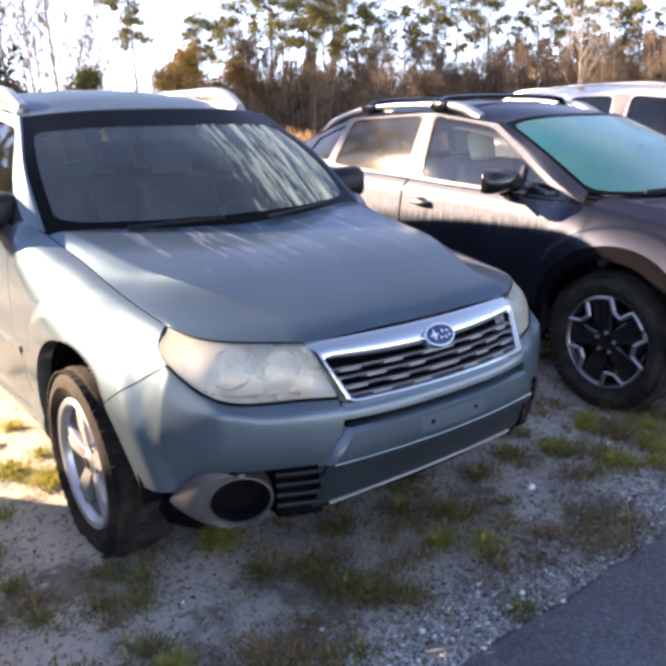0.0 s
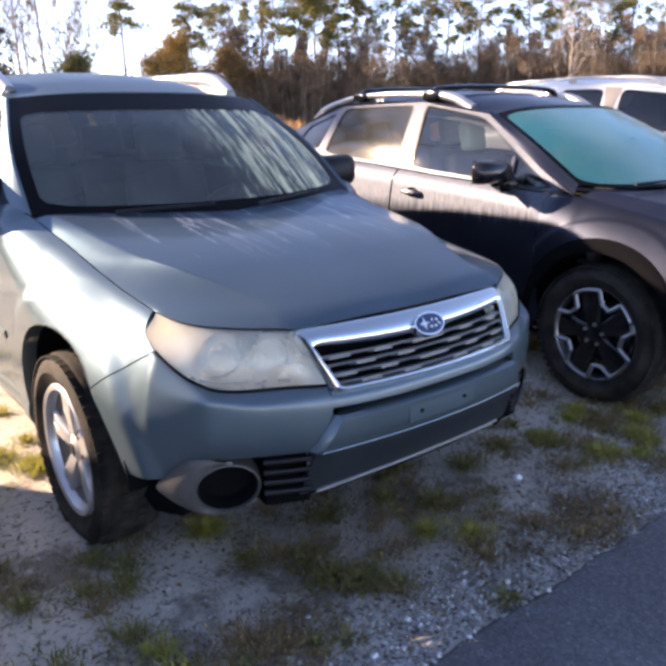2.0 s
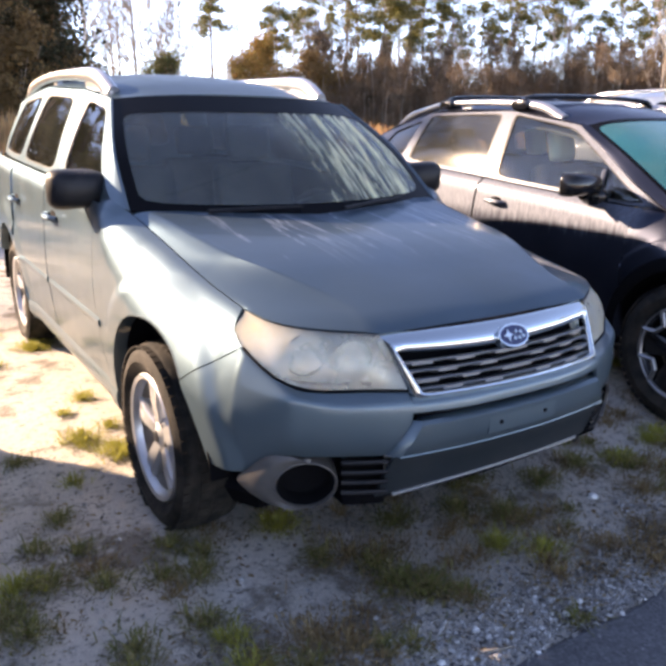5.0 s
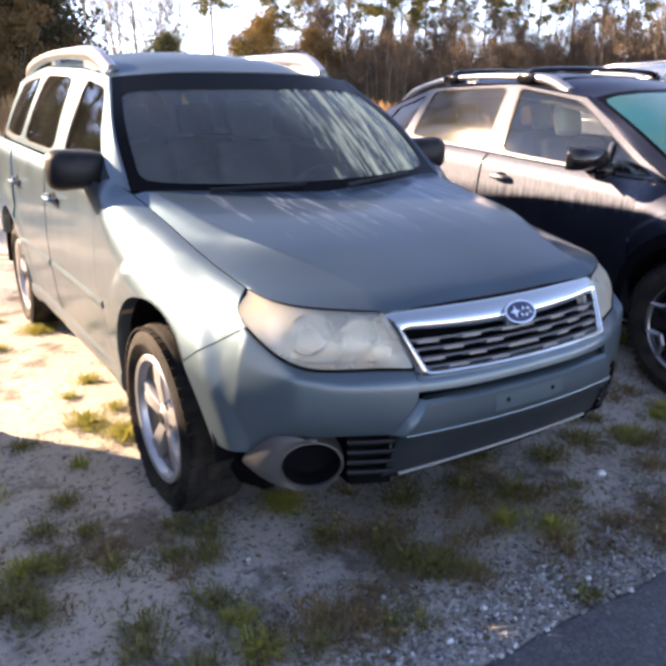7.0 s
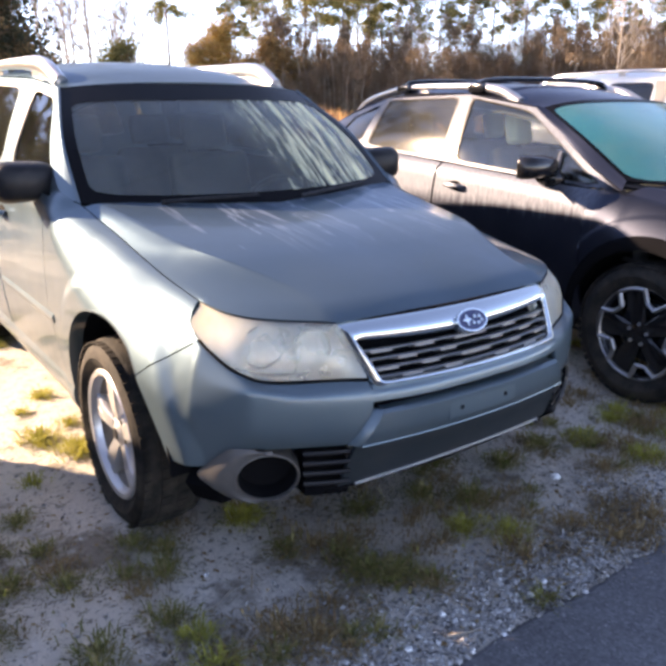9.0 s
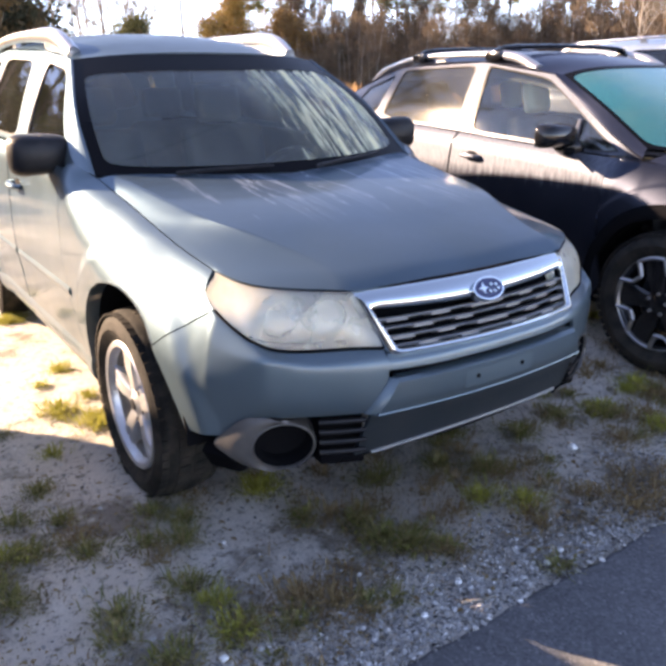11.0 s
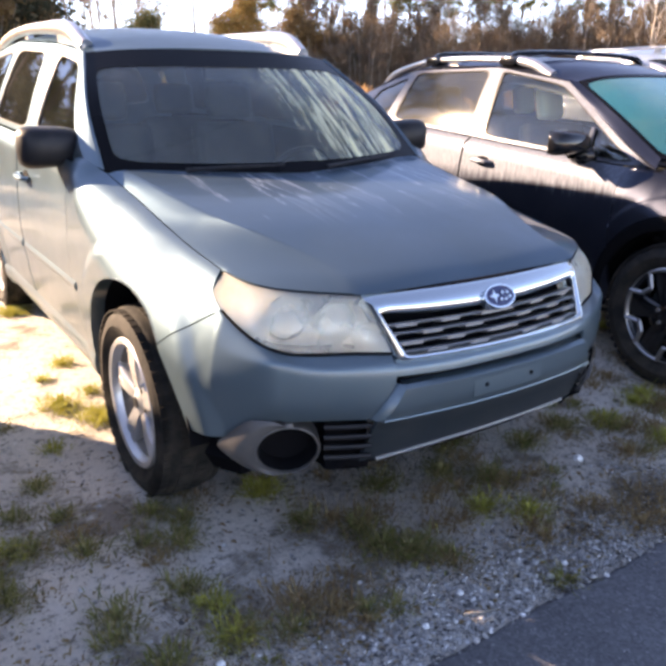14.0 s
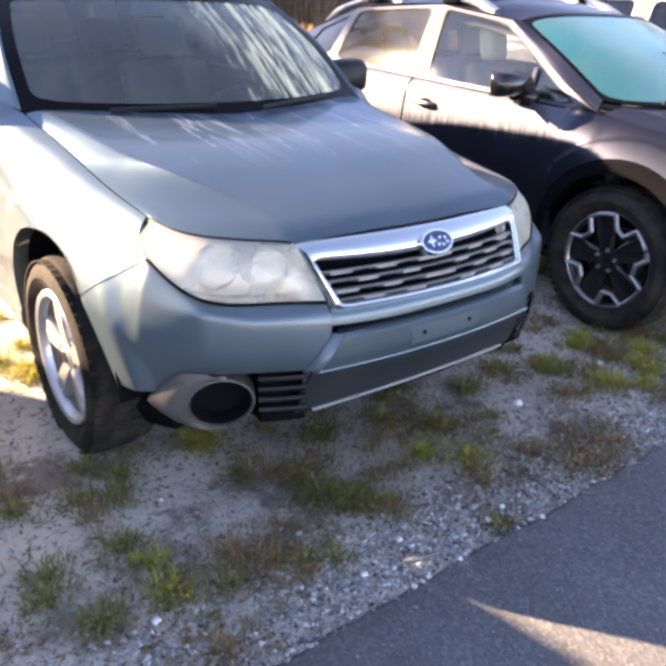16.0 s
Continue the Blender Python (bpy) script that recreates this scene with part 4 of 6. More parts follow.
        bm = block(sx - hw, sx + hw, -0.05, 0.05, 0.6, 0.79, 0.045, 3)
        bmesh.ops.transform(bm, matrix=pose(0, sy + 0.26, 0.58, -14, 0, 0), verts=bm.verts)
        part("headrest", bm, P.get("headrest_mat", P["seat_mat"]), seat)
    part("rear_mirror", block(-0.12, 0.12, P["ws_top"][0][1] - 0.06, P["ws_top"][0][1] - 0.02, P["ws_top"][0][2] - 0.13, P["ws_top"][0][2] - 0.06, 0.015), M_BLACK, car)
    part("headliner", shell(np.array([[(x, y, B.zroof(y) - 0.05 - 0.10 * abs(x / 0.55) ** 2.6) for x in np.linspace(-0.55, 0.55, 9)] for y in np.linspace(P["ws_top"][0][1] + 0.12, P["roof_end"] - 0.1, 8)]), 0.01), M_SEAT, car)
    return car, B


# ---- the silver-green wagon ----
WAGON = dict(
    name="station_wagon", paint=M_SAGE, lid=M_SAGE_LID, roof_paint=M_SAGE_ROOF, lid_label="hood with pale dew trails",
    axles=(0.915, 3.535), arch_y=(0.85, 3.50), hub_z=0.312, arch_r=0.445, flare_r=0.585, flare=0.024, flare_soft=0.06, seam_a=48,
    roll_p=[(0.2, 1.35), (0.45, 1.4), (1.05, 1.7), (1.5, 2.0), (4.6, 2.0)], hood_y=(0.47, 1.31),
    wide=[(0.25, 0.716), (0.30, 0.756), (0.35, 0.788), (0.45, 0.813), (0.6, 0.83), (0.85, 0.842), (1.4, 0.845), (2.3, 0.855), (3.0, 0.86), (3.54, 0.86), (4.1, 0.84), (4.5, 0.77)],
    low=[(0.2, -0.055), (0.35, -0.03), (0.5, -0.012), (0.68, 0.0), (0.85, -0.004), (1.0, -0.016), (1.2, -0.03)],
    belt_z=[(0.25, 0.805), (0.41, 0.838), (0.47, 0.852), (0.66, 0.884), (0.855, 0.923), (1.05, 0.967), (1.235, 1.011), (1.33, 1.042), (1.5, 1.09), (2.3, 1.115), (3.2, 1.14), (3.8, 1.16), (4.5, 1.17)],
    belt_w=[(0.25, 0.645), (0.41, 0.66), (0.47, 0.667), (0.66, 0.681), (0.855, 0.688), (1.05, 0.695), (1.235, 0.71), (1.33, 0.728), (1.5, 0.775), (2.3, 0.78), (3.2, 0.775), (3.8, 0.757), (4.5, 0.685)],
    roll=[(0.25, 0.22), (0.41, 0.24), (1.05, 0.21), (1.33, 0.16), (1.55, 0.09), (3.2, 0.08), (4.5, 0.08)],
    eave_z=[(1.3, 1.3), (1.93, 1.462), (2.2, 1.505), (2.6, 1.535), (3.2, 1.55), (3.8, 1.535), (4.3, 1.50)],
    eave_w=[(1.3, 0.69), (1.93, 0.592), (2.3, 0.607), (2.8, 0.62), (3.4, 0.61), (4.3, 0.56)],
    roof_z=[(1.80, 1.482), (1.95, 1.515), (2.2, 1.565), (2.5, 1.605), (2.9, 1.63), (3.5, 1.63), (4.0, 1.605), (4.35, 1.57)],
    plan=[(0.0, 0.0, 0.0), (0.2, 0.008, 0.2), (0.36, 0.04, 0.36), (0.5, 0.095, 0.5), (0.62, 0.17, 0.62), (0.72, 0.255, 0.72), (0.79, 0.345, 0.79), (0.83, 0.43, 0.83), (0.848, 0.5, 0.848)],
    fender_front=(0.378, 0.771), lamp_back=[(0.410, 0.788), (0.438, 0.808), (0.456, 0.832)],
    shut=[(0.47, 0.852), (0.75, 0.909), (1.05, 0.967), (1.3, 1.032), (1.44, 1.07)],
    door_front=[(1.455, 1.07), (1.475, 0.85), (1.455, 0.55), (1.40, 0.37)],
    door_mid=[(2.33, 1.11), (2.345, 0.85), (2.345, 0.55), (2.335, 0.37)], door_mid2=[(2.34, 1.11), (2.355, 0.85), (2.355, 0.55), (2.345, 0.37)],
    door_rear=[(3.24, 1.135), (3.25, 0.9), (3.13, 0.66), (3.055, 0.5), (3.04, 0.37)],
    quarter=[(4.0, 1.155), (4.40, 1.165), (4.42, 0.8), (4.30, 0.62), (3.92, 0.55)],
    handle_z=0.945, moulding=0.605, sill_z=0.385, clad=False, seal=M_BLACK,
    cells=[([(1.40, 1.064), (2.285, 1.113), (2.30, 1.508), (1.96, 1.464)], [(1.50, 1.115), (2.20, 1.137), (2.21, 1.470), (1.93, 1.425)]),
           ([(2.29, 1.113), (3.26, 1.137), (3.05, 1.547), (2.305, 1.508)], [(2.385, 1.137), (3.20, 1.158), (2.99, 1.512), (2.40, 1.485)]),
           ([(3.26, 1.137), (4.28, 1.165), (4.15, 1.512), (3.05, 1.547)], [(3.30, 1.165), (4.05, 1.185), (3.82, 1.488), (3.10, 1.51)])],
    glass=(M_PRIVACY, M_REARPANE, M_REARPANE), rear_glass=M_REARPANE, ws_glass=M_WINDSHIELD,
    ws_base=[(0.0, 1.15, 1.016), (0.3, 1.172, 1.02), (0.55, 1.25, 1.03), (0.722, 1.335, 1.045)],
    ws_top=[(0.0, 1.845, 1.486), (0.28, 1.862, 1.484), (0.46, 1.90, 1.476), (0.588, 1.935, 1.464)],
    ws_side=[(0.685, 1.607, 1.262)], frit=(0.075, 0.17, 0.032),
    hood_mid=[(0.0, 0.125, 0.812), (0.0, 0.185, 0.848), (0.0, 0.36, 0.9), (0.0, 0.7, 0.968), (0.0, 1.15, 1.016)],
    hood_crease=[(0.420, 0.158, 0.822), (0.412, 0.195, 0.846), (0.404, 0.25, 0.862), (0.435, 0.35, 0.886), (0.489, 0.478, 0.915), (0.533, 0.582, 0.937), (0.584, 0.722, 0.959), (0.612, 0.888, 0.982), (0.642, 1.09, 1.015), (0.67, 1.29, 1.046)],
    hood_bow=-0.01, lamp_hood=True,
    rail=(2.10, 4.15, 0.034), rail_in=0.045, rail_r=0.022, rail_mat=M_SATIN, rail_flat=1.25, rail_fin=True, rail_label="raised silver roof rail",
    mirror=(0.845, 1.60, 1.112), mirror_size=(0.125, 0.09, 0.076), mirror_mat=M_BLACK, tail_y=4.55, roof_end=4.28, track=0.73, tyre_r=0.33, rim_r=0.219, wheel="five", steer=0.5, spin=0.25,
    seat_mat=M_SEAT,
)
wagon, WB = build_car(WAGON, pose(0, 0, 0), "silver-green station wagon parked on the sand verge", "car", "parked cars")


def face(car, B, P, M_BODY, grille=True):
    """The front end: bumper, lamps, grille and fog lamps."""
    end = P["plan"][-1][0]
    for sgn in (-1, 1):
        # the bumper skin: a sloping shelf under the lamp, a ridge, an upright face; round the corner it runs on into the wing
        ff, a0 = P["fender_front"], radians(P["seam_a"])
        arch = lambda a: (P["arch_y"][0] - P["arch_r"] * math.cos(a), P["hub_z"] + P["arch_r"] * math.sin(a))
        cols = []
        for (tx, ty_, tz), (rx_, ry_, rz_), w in zip(LAMP_LOW, RIDGE, (0.37, 0.455, 0.555, 0.625, 0.675)):
            lift = 0.02 * max(0.0, (w - 0.55) / 0.125)
            top = [np.array([tx - 0.006, ty_ + 0.022, tz + 0.004]), np.array([tx, ty_, tz - 0.005]), np.array([tx * 0.45 + rx_ * 0.55, ty_ * 0.45 + ry_ * 0.55, tz * 0.45 + rz_ * 0.55 - 0.002])]
            edge_w = lambda z: max(w, 0.372 + 0.6 * max(0.0, 0.6 - z)) if w < 0.38 else w
            low = [B.nose(edge_w(z), z, o) for z, o in ((0.648 + lift, -0.004), (0.628 + lift, 0.001), (0.59, 0.003), (0.55, 0.002), (0.52, -0.003), (0.497 - 0.35 * lift, -0.012))]
            cols.append(top + low)
        for u in np.linspace(0, 1, 13):
            e0 = np.array([[ff[0] - 0.002, ff[1] - 0.004], [0.352, 0.755], [0.346, 0.73], [0.34, 0.7], [0.334, 0.655], [0.327, 0.60], [0.32, 0.54], [0.313, 0.485], [0.305, 0.427]])
            e1 = np.array([arch(a0 + (radians(15) - a0) * t - 0.006) for t in np.linspace(0, 1, 9)])
            dom = e0 * (1 - u) + e1 * u
            cols.append([B.side(max(0.26, y), z, 1) - (0.002, 0, 0) for y, z in dom])
        cols = np.array(cols) * (sgn, 1, 1)
        g = np.transpose(loft(cols, 34, 64), (1, 0, 2))
        fascia = part("front_bumper", shell(g, 0.012), M_BODY, car)
        seam = np.array([B.side(y, z, sgn) for y, z in [np.array(ff) * (1 - t) + np.array(arch(a0)) * t for t in np.linspace(0, 1, 12)]])
        part("bumper_bracket", shell(np.array([seam + (-sgn * 0.013, -0.02, -0.012), seam + (-sgn * 0.012, 0, 0), seam + (-sgn * 0.013, 0.02, 0.012)]), 0.004), M_BODY, fascia)
        part("bumper_flange", shell(np.array([g[:, -1], g[:, -1] + np.array([-sgn * 0.05, 0.01, 0])]), 0.006, (0, 0.8, 0.3)), M_BODY, fascia)
        # lower black valance with slats and the fog lamp pod
        lw = np.linspace(0.425, end - 0.045, 20)
        rows = [[B.nose(sgn * w, zz + (0.02 * max(0, (w - 0.6) / 0.25)) - (0.045 * min(1, max(0, (w - 0.64) / 0.05)) if zz < 0.33 else 0), min(o, -0.1) if 0.55 < w < 0.73 else min(o, -0.055 if zz < 0.4 and w < 0.5 else o)) for w in lw] for zz, o in ((0.515, -0.055), (0.46, -0.08), (0.39, -0.08), (0.345, -0.022), (0.325, -0.06))]
        val = part("lower_valance", shell(np.array(rows), 0.012), M_CLAD, car, "black lower bumper trim")
        for zz in (0.488, 0.458, 0.428, 0.398):
            part("slat", tube([B.nose(sgn * w, zz - 0.012, -0.016) for w in np.linspace(0.43, 0.548, 5)], 0.007, 6, n=6), M_BLACK, val)
        # fog pod: a silver flared ring round a dark barrel
        c = B.nose(sgn * 0.632, 0.405, -0.024)
        ax = Vector((sgn * 0.42, -1.0, -0.04)).normalized()
        rot = ax.to_track_quat("-X", "Z").to_matrix().to_4x4()
        M = Matrix.Translation(Vector(c)) @ rot
        ring = turned([(0.072, 0.06), (0.0735, -0.006), (0.076, -0.012), (0.079, -0.011), (0.082, 0.0), (0.084, 0.07)], 36)
        ring = ([(x, y * 1.12, z * 0.9) for x, y, z in ring[0]], ring[1])
        pod = part("fog_light", moved(ring, M), M_FOGTRIM, car, "grey ringed fog lamp recess")
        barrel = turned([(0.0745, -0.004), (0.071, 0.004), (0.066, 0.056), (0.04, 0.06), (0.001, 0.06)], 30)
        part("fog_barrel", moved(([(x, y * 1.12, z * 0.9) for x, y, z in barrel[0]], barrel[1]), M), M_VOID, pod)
        # flared trim from the ring out to the wheel
        round_ring = lambda a, r, x: M @ Vector((x, 1.12 * r * math.cos(a), 0.9 * r * math.sin(a)))
        way = 1 if abs(round_ring(0, 0.08, 0).x) > abs(round_ring(math.pi, 0.08, 0).x) else -1
        inner = np.array([round_ring(a if way > 0 else math.pi - a, 0.079, -0.008) for a in np.radians(np.linspace(100, -75, 22))])
        rim = np.array([B.nose(sgn * w, z, -0.004) for w, z in cr([(0.655, 0.494), (0.685, 0.496), (0.716, 0.488), (0.748, 0.45), (0.773, 0.409), (0.758, 0.383), (0.735, 0.362), (0.71, 0.345), (0.68, 0.336)], 22)])
        flare = loft([inner, inner * 0.55 + rim * 0.45 + np.array([sgn * 0.004, -0.008, 0]), rim], 22, 9)
        part("fog_trim", shell(flare, 0.008), M_FOGTRIM, pod, "dull grey trim beside the fog lamp")
        # headlamp
        topc = np.array(LAMP_TOP) * (sgn, 1, 1)
        botc = np.array(LAMP_LOW) * (sgn, 1, 1)
        bulge = np.array([0.004, 0.012, 0.016, 0.018, 0.016, 0.008, 0.002])[:, None]
        midc = (topc + botc) / 2 + np.array([sgn * 0.55, -1.0, 0.2]) * bulge
        midc[-1] = (sgn * 0.709, 0.435, 0.808)
        lens = loft([topc, midc, botc], 32, 18)
        lamp = part("headlight", shell(lens + np.array([-sgn * 0.02, 0.075, -0.004]), 0.01), M_REFLECT, car, "headlight with clouded yellowed lens")
        part("lens", shell(lens, 0.006), M_LENS, lamp, "clouded plastic lens")
        part("lamp_shroud", shell(np.array([cr(topc, 32), cr(topc, 32) + (-sgn * 0.02, 0.08, -0.004)]), 0.006), M_BLACK, lamp)
        for lx, ly, lz, rr in ((0.585, 0.235, 0.755, 0.056), (0.475, 0.165, 0.748, 0.05)):
            bowl = turned([(0.015, 0.03), (0.03, 0.02), (rr * 0.8, -0.005), (rr, -0.03), (rr + 0.006, -0.03), (rr + 0.006, 0.02)], 30)
            part("reflector_bowl", moved(bowl, Matrix.Translation((sgn * (lx - 0.012), ly + 0.055, lz)) @ Vector((sgn * 0.25, -1, 0)).normalized().to_track_quat("-X", "Z").to_matrix().to_4x4()), M_CHROME, lamp)
        part("turn_signal", block(min(sgn * 0.60, sgn * 0.672), max(sgn * 0.60, sgn * 0.672), 0.385, 0.43, 0.782, 0.824, 0.018), M_AMBER, lamp)
        if P.get("strip", True):
            # black strip for the shade along the lamp's lower edge
            part("lamp_gap_shade", tube([p - np.array([0, 0.002, 0.003]) for p in cr(botc, 12)], 0.004, 6, n=24), M_VOID, lamp)
    # strip under the grille, slot, plate panel, lower panel and lip
    strip = [[B.nose(w, z, o) for w in np.linspace(-0.372, 0.372, 25)] for z, o in ((0.676, -0.042), (0.662, -0.024), (0.649, -0.004), (0.635, 0.001), (0.62, 0.002), (0.615, -0.012))]
    mid = part("bumper_centre", shell(np.array(strip), 0.012), M_BODY, car)
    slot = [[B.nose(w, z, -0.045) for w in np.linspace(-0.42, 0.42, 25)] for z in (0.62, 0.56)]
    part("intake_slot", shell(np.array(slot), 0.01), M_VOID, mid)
    # rows of height, how far back at the middle and at the ends, and half width
    def panel(rows, n=27):
        return np.array([[(w, yc + (ye - yc) * (w / e) ** 2, z) for w in np.linspace(-e, e, n)] for z, yc, ye, e in rows])
    pan = panel([(0.598, 0.036, 0.06, 0.345), (0.598, 0.004, 0.026, 0.352), (0.589, -0.01, 0.017, 0.358), (0.545, -0.008, 0.022, 0.384), (0.507, 0.0, 0.036, 0.407), (0.496, 0.012, 0.046, 0.414)])
    plate = part("plate_panel", shell(pan, 0.014), M_BODY, car)
    part("panel_ledge", tube([(w, 0.006 + 0.034 * (w / 0.412) ** 2, 0.499) for w in np.linspace(-0.412, 0.412, 11)], 0.004, 8, n=30), M_BODY, plate)
    for w in (-0.089, 0.089):
        part("screw_hole", moved(turned([(0.001, -0.002), (0.006, -0.002), (0.007, 0.004)], 12), Matrix.Translation((w, -0.0085, 0.553)) @ pose(0, 0, 0, 0, 0, 90)), M_VOID, plate)
    part("plate_pad", shell(np.array([[(w, -0.0105 + 0.03 * (w / 0.38) ** 2 + 0.002 * abs(z - 0.555) / 0.03, z) for w in np.linspace(-0.135, 0.135, 8)] for z in (0.524, 0.54, 0.57, 0.584)]), 0.003), M_BODY, plate)
    for sgn in (-1, 1):
        wing = [[(sgn * (e + d), y + b, z) for d, b in ((-0.002, 0.0), (0.008, 0.008), (0.018, 0.03), (0.024, 0.05))] for z, y, e in ((0.598, 0.026, 0.352), (0.589, 0.018, 0.358), (0.545, 0.023, 0.384), (0.507, 0.037, 0.407), (0.496, 0.047, 0.414))]
        part("panel_edge", shell(np.array(wing), 0.008), M_BODY, plate)
    low = panel([(0.497, 0.022, 0.052, 0.418), (0.488, 0.03, 0.06, 0.421), (0.44, 0.048, 0.08, 0.428), (0.39, 0.066, 0.1, 0.434), (0.352, 0.082, 0.118, 0.438)])
    part("lower_panel", shell(low, 0.012), M_GREYPL, car, "dull grey lower bumper panel")
    part("bumper_lip", tube([(w, 0.076 + 0.03 * (w / 0.387) ** 2, 0.364 - 0.012 * (w / 0.387) ** 2) for w in np.linspace(-0.387, 0.387, 11)], 0.0055, 8, n=30), M_LIP, car, "thin silver lip")
    part("lower_lip", shell(panel([(0.36, 0.084, 0.114, 0.40), (0.346, 0.084, 0.116, 0.40), (0.333, 0.10, 0.13, 0.39), (0.32, 0.14, 0.17, 0.38)]), 0.012), M_CLAD, car)
    if not grille:
        return
    gy = lambda w: 0.012 + 0.30 * w * w
    def gs(w, z, out=0.0):
        return np.array([w, gy(w) + (z - 0.655) * 0.62 - out, z + out * 0.3])
    outer = [(-0.418, 0.819), (0.418, 0.819), (0.362, 0.652), (-0.362, 0.652)]
    inner = [(-0.376, 0.768), (0.376, 0.768), (0.338, 0.672), (-0.338, 0.672)]
    lo, li = edged(outer, 24, 1), edged(inner, 24, 1)
    for p in lo:
        if p[1] > 0.80:
            p[1] += 0.003 * math.cos(p[0] * 3.4)
    for p in li:
        if p[1] > 0.755:
            p[1] -= 0.012 * (1 - (p[0] / 0.376) ** 2)
    ringg = np.array([[gs(*(a * (1 - r) + b * r), o) for a, b in zip(np.vstack([lo, lo[:1]]), np.vstack([li, li[:1]]))] for r, o in ((0, -0.012), (0.04, 0.0), (0.15, 0.008), (0.3, 0.014), (0.5, 0.019), (0.7, 0.019), (0.85, 0.014), (0.95, 0.004), (1, -0.014))])
    grl = part("grille", shell(ringg, 0.01), M_CHROME, car, "chrome framed grille with notched bars")
    # black strip for the shadow line between hood and grille
    part("hood_gap_shade", tube([gs(w, 0.8175 + 0.004 * math.cos(w * 3.4), -0.006) for w in np.linspace(-0.405, 0.405, 11)], 0.006, 6, n=30), M_VOID, grl)
    part("grille_backing", shell(np.array([[gs(w, z, -0.05) for w in np.linspace(-0.37, 0.37, 15)] for z in (0.66, 0.775)]), 0.01), M_VOID, grl)
    for k in range(4):
        z = 0.741 - 0.0215 * k
        half = 0.372 - 0.012 * k
        ws2 = np.linspace(-half, half, 140)
        rows = []
        drop = lambda w: 1.0 if (abs(w) * 7.2 + 0.5 * (k % 2)) % 1.0 < 0.45 else 0.0
        for dz, dd, o in ((0.004, 0.0, -0.03), (0.004, 0.0, 0.003), (0.001, 0.0, 0.006), (-0.002, -0.005, 0.003), (-0.002, -0.005, -0.03)):
            rows.append([gs(w, z + dz + dd * drop(w), o) for w in ws2])
        part("grille_bar", shell(np.array(rows), 0.003), M_BARGREY, grl, "grey notched bar")
    # oval badge with plain star shapes
    oval = lambda rx, rz, n=36: [(rx * math.cos(a), 0.774 + rz * math.sin(a)) for a in np.linspace(0, 2 * math.pi, n, endpoint=False)]
    bd = part("badge", strip_ring(oval(0.059, 0.030), oval(0.053, 0.0255), lambda w, z: gs(w, z, 0.03), 0.0, 0.03), M_CHROME, grl, "oval badge with blue field")
    part("badge_field", disc(oval(0.054, 0.0265), lambda w, z: gs(w, z, 0.028), 0.0, 0.02), M_BADGEBLUE, bd)
    for (x, z, r) in ((-0.022, 0.776, 0.020), (0.010, 0.782, 0.0085), (0.028, 0.780, 0.0085), (0.0, 0.766, 0.0085), (0.017, 0.765, 0.0085), (0.034, 0.769, 0.008)):
        star = []
        for q in range(8):
            a = math.pi / 4 * q
            rr = r if q % 2 == 0 else r * 0.34
            star.append((x + rr * math.cos(a), z + rr * math.sin(a) * 0.9))
        part("badge_star", disc(star, lambda w, zz: gs(w, zz, 0.032), 0.0, 0.003, 2), M_CHROME, bd)


face(wagon, WB, WAGON, M_SAGE)


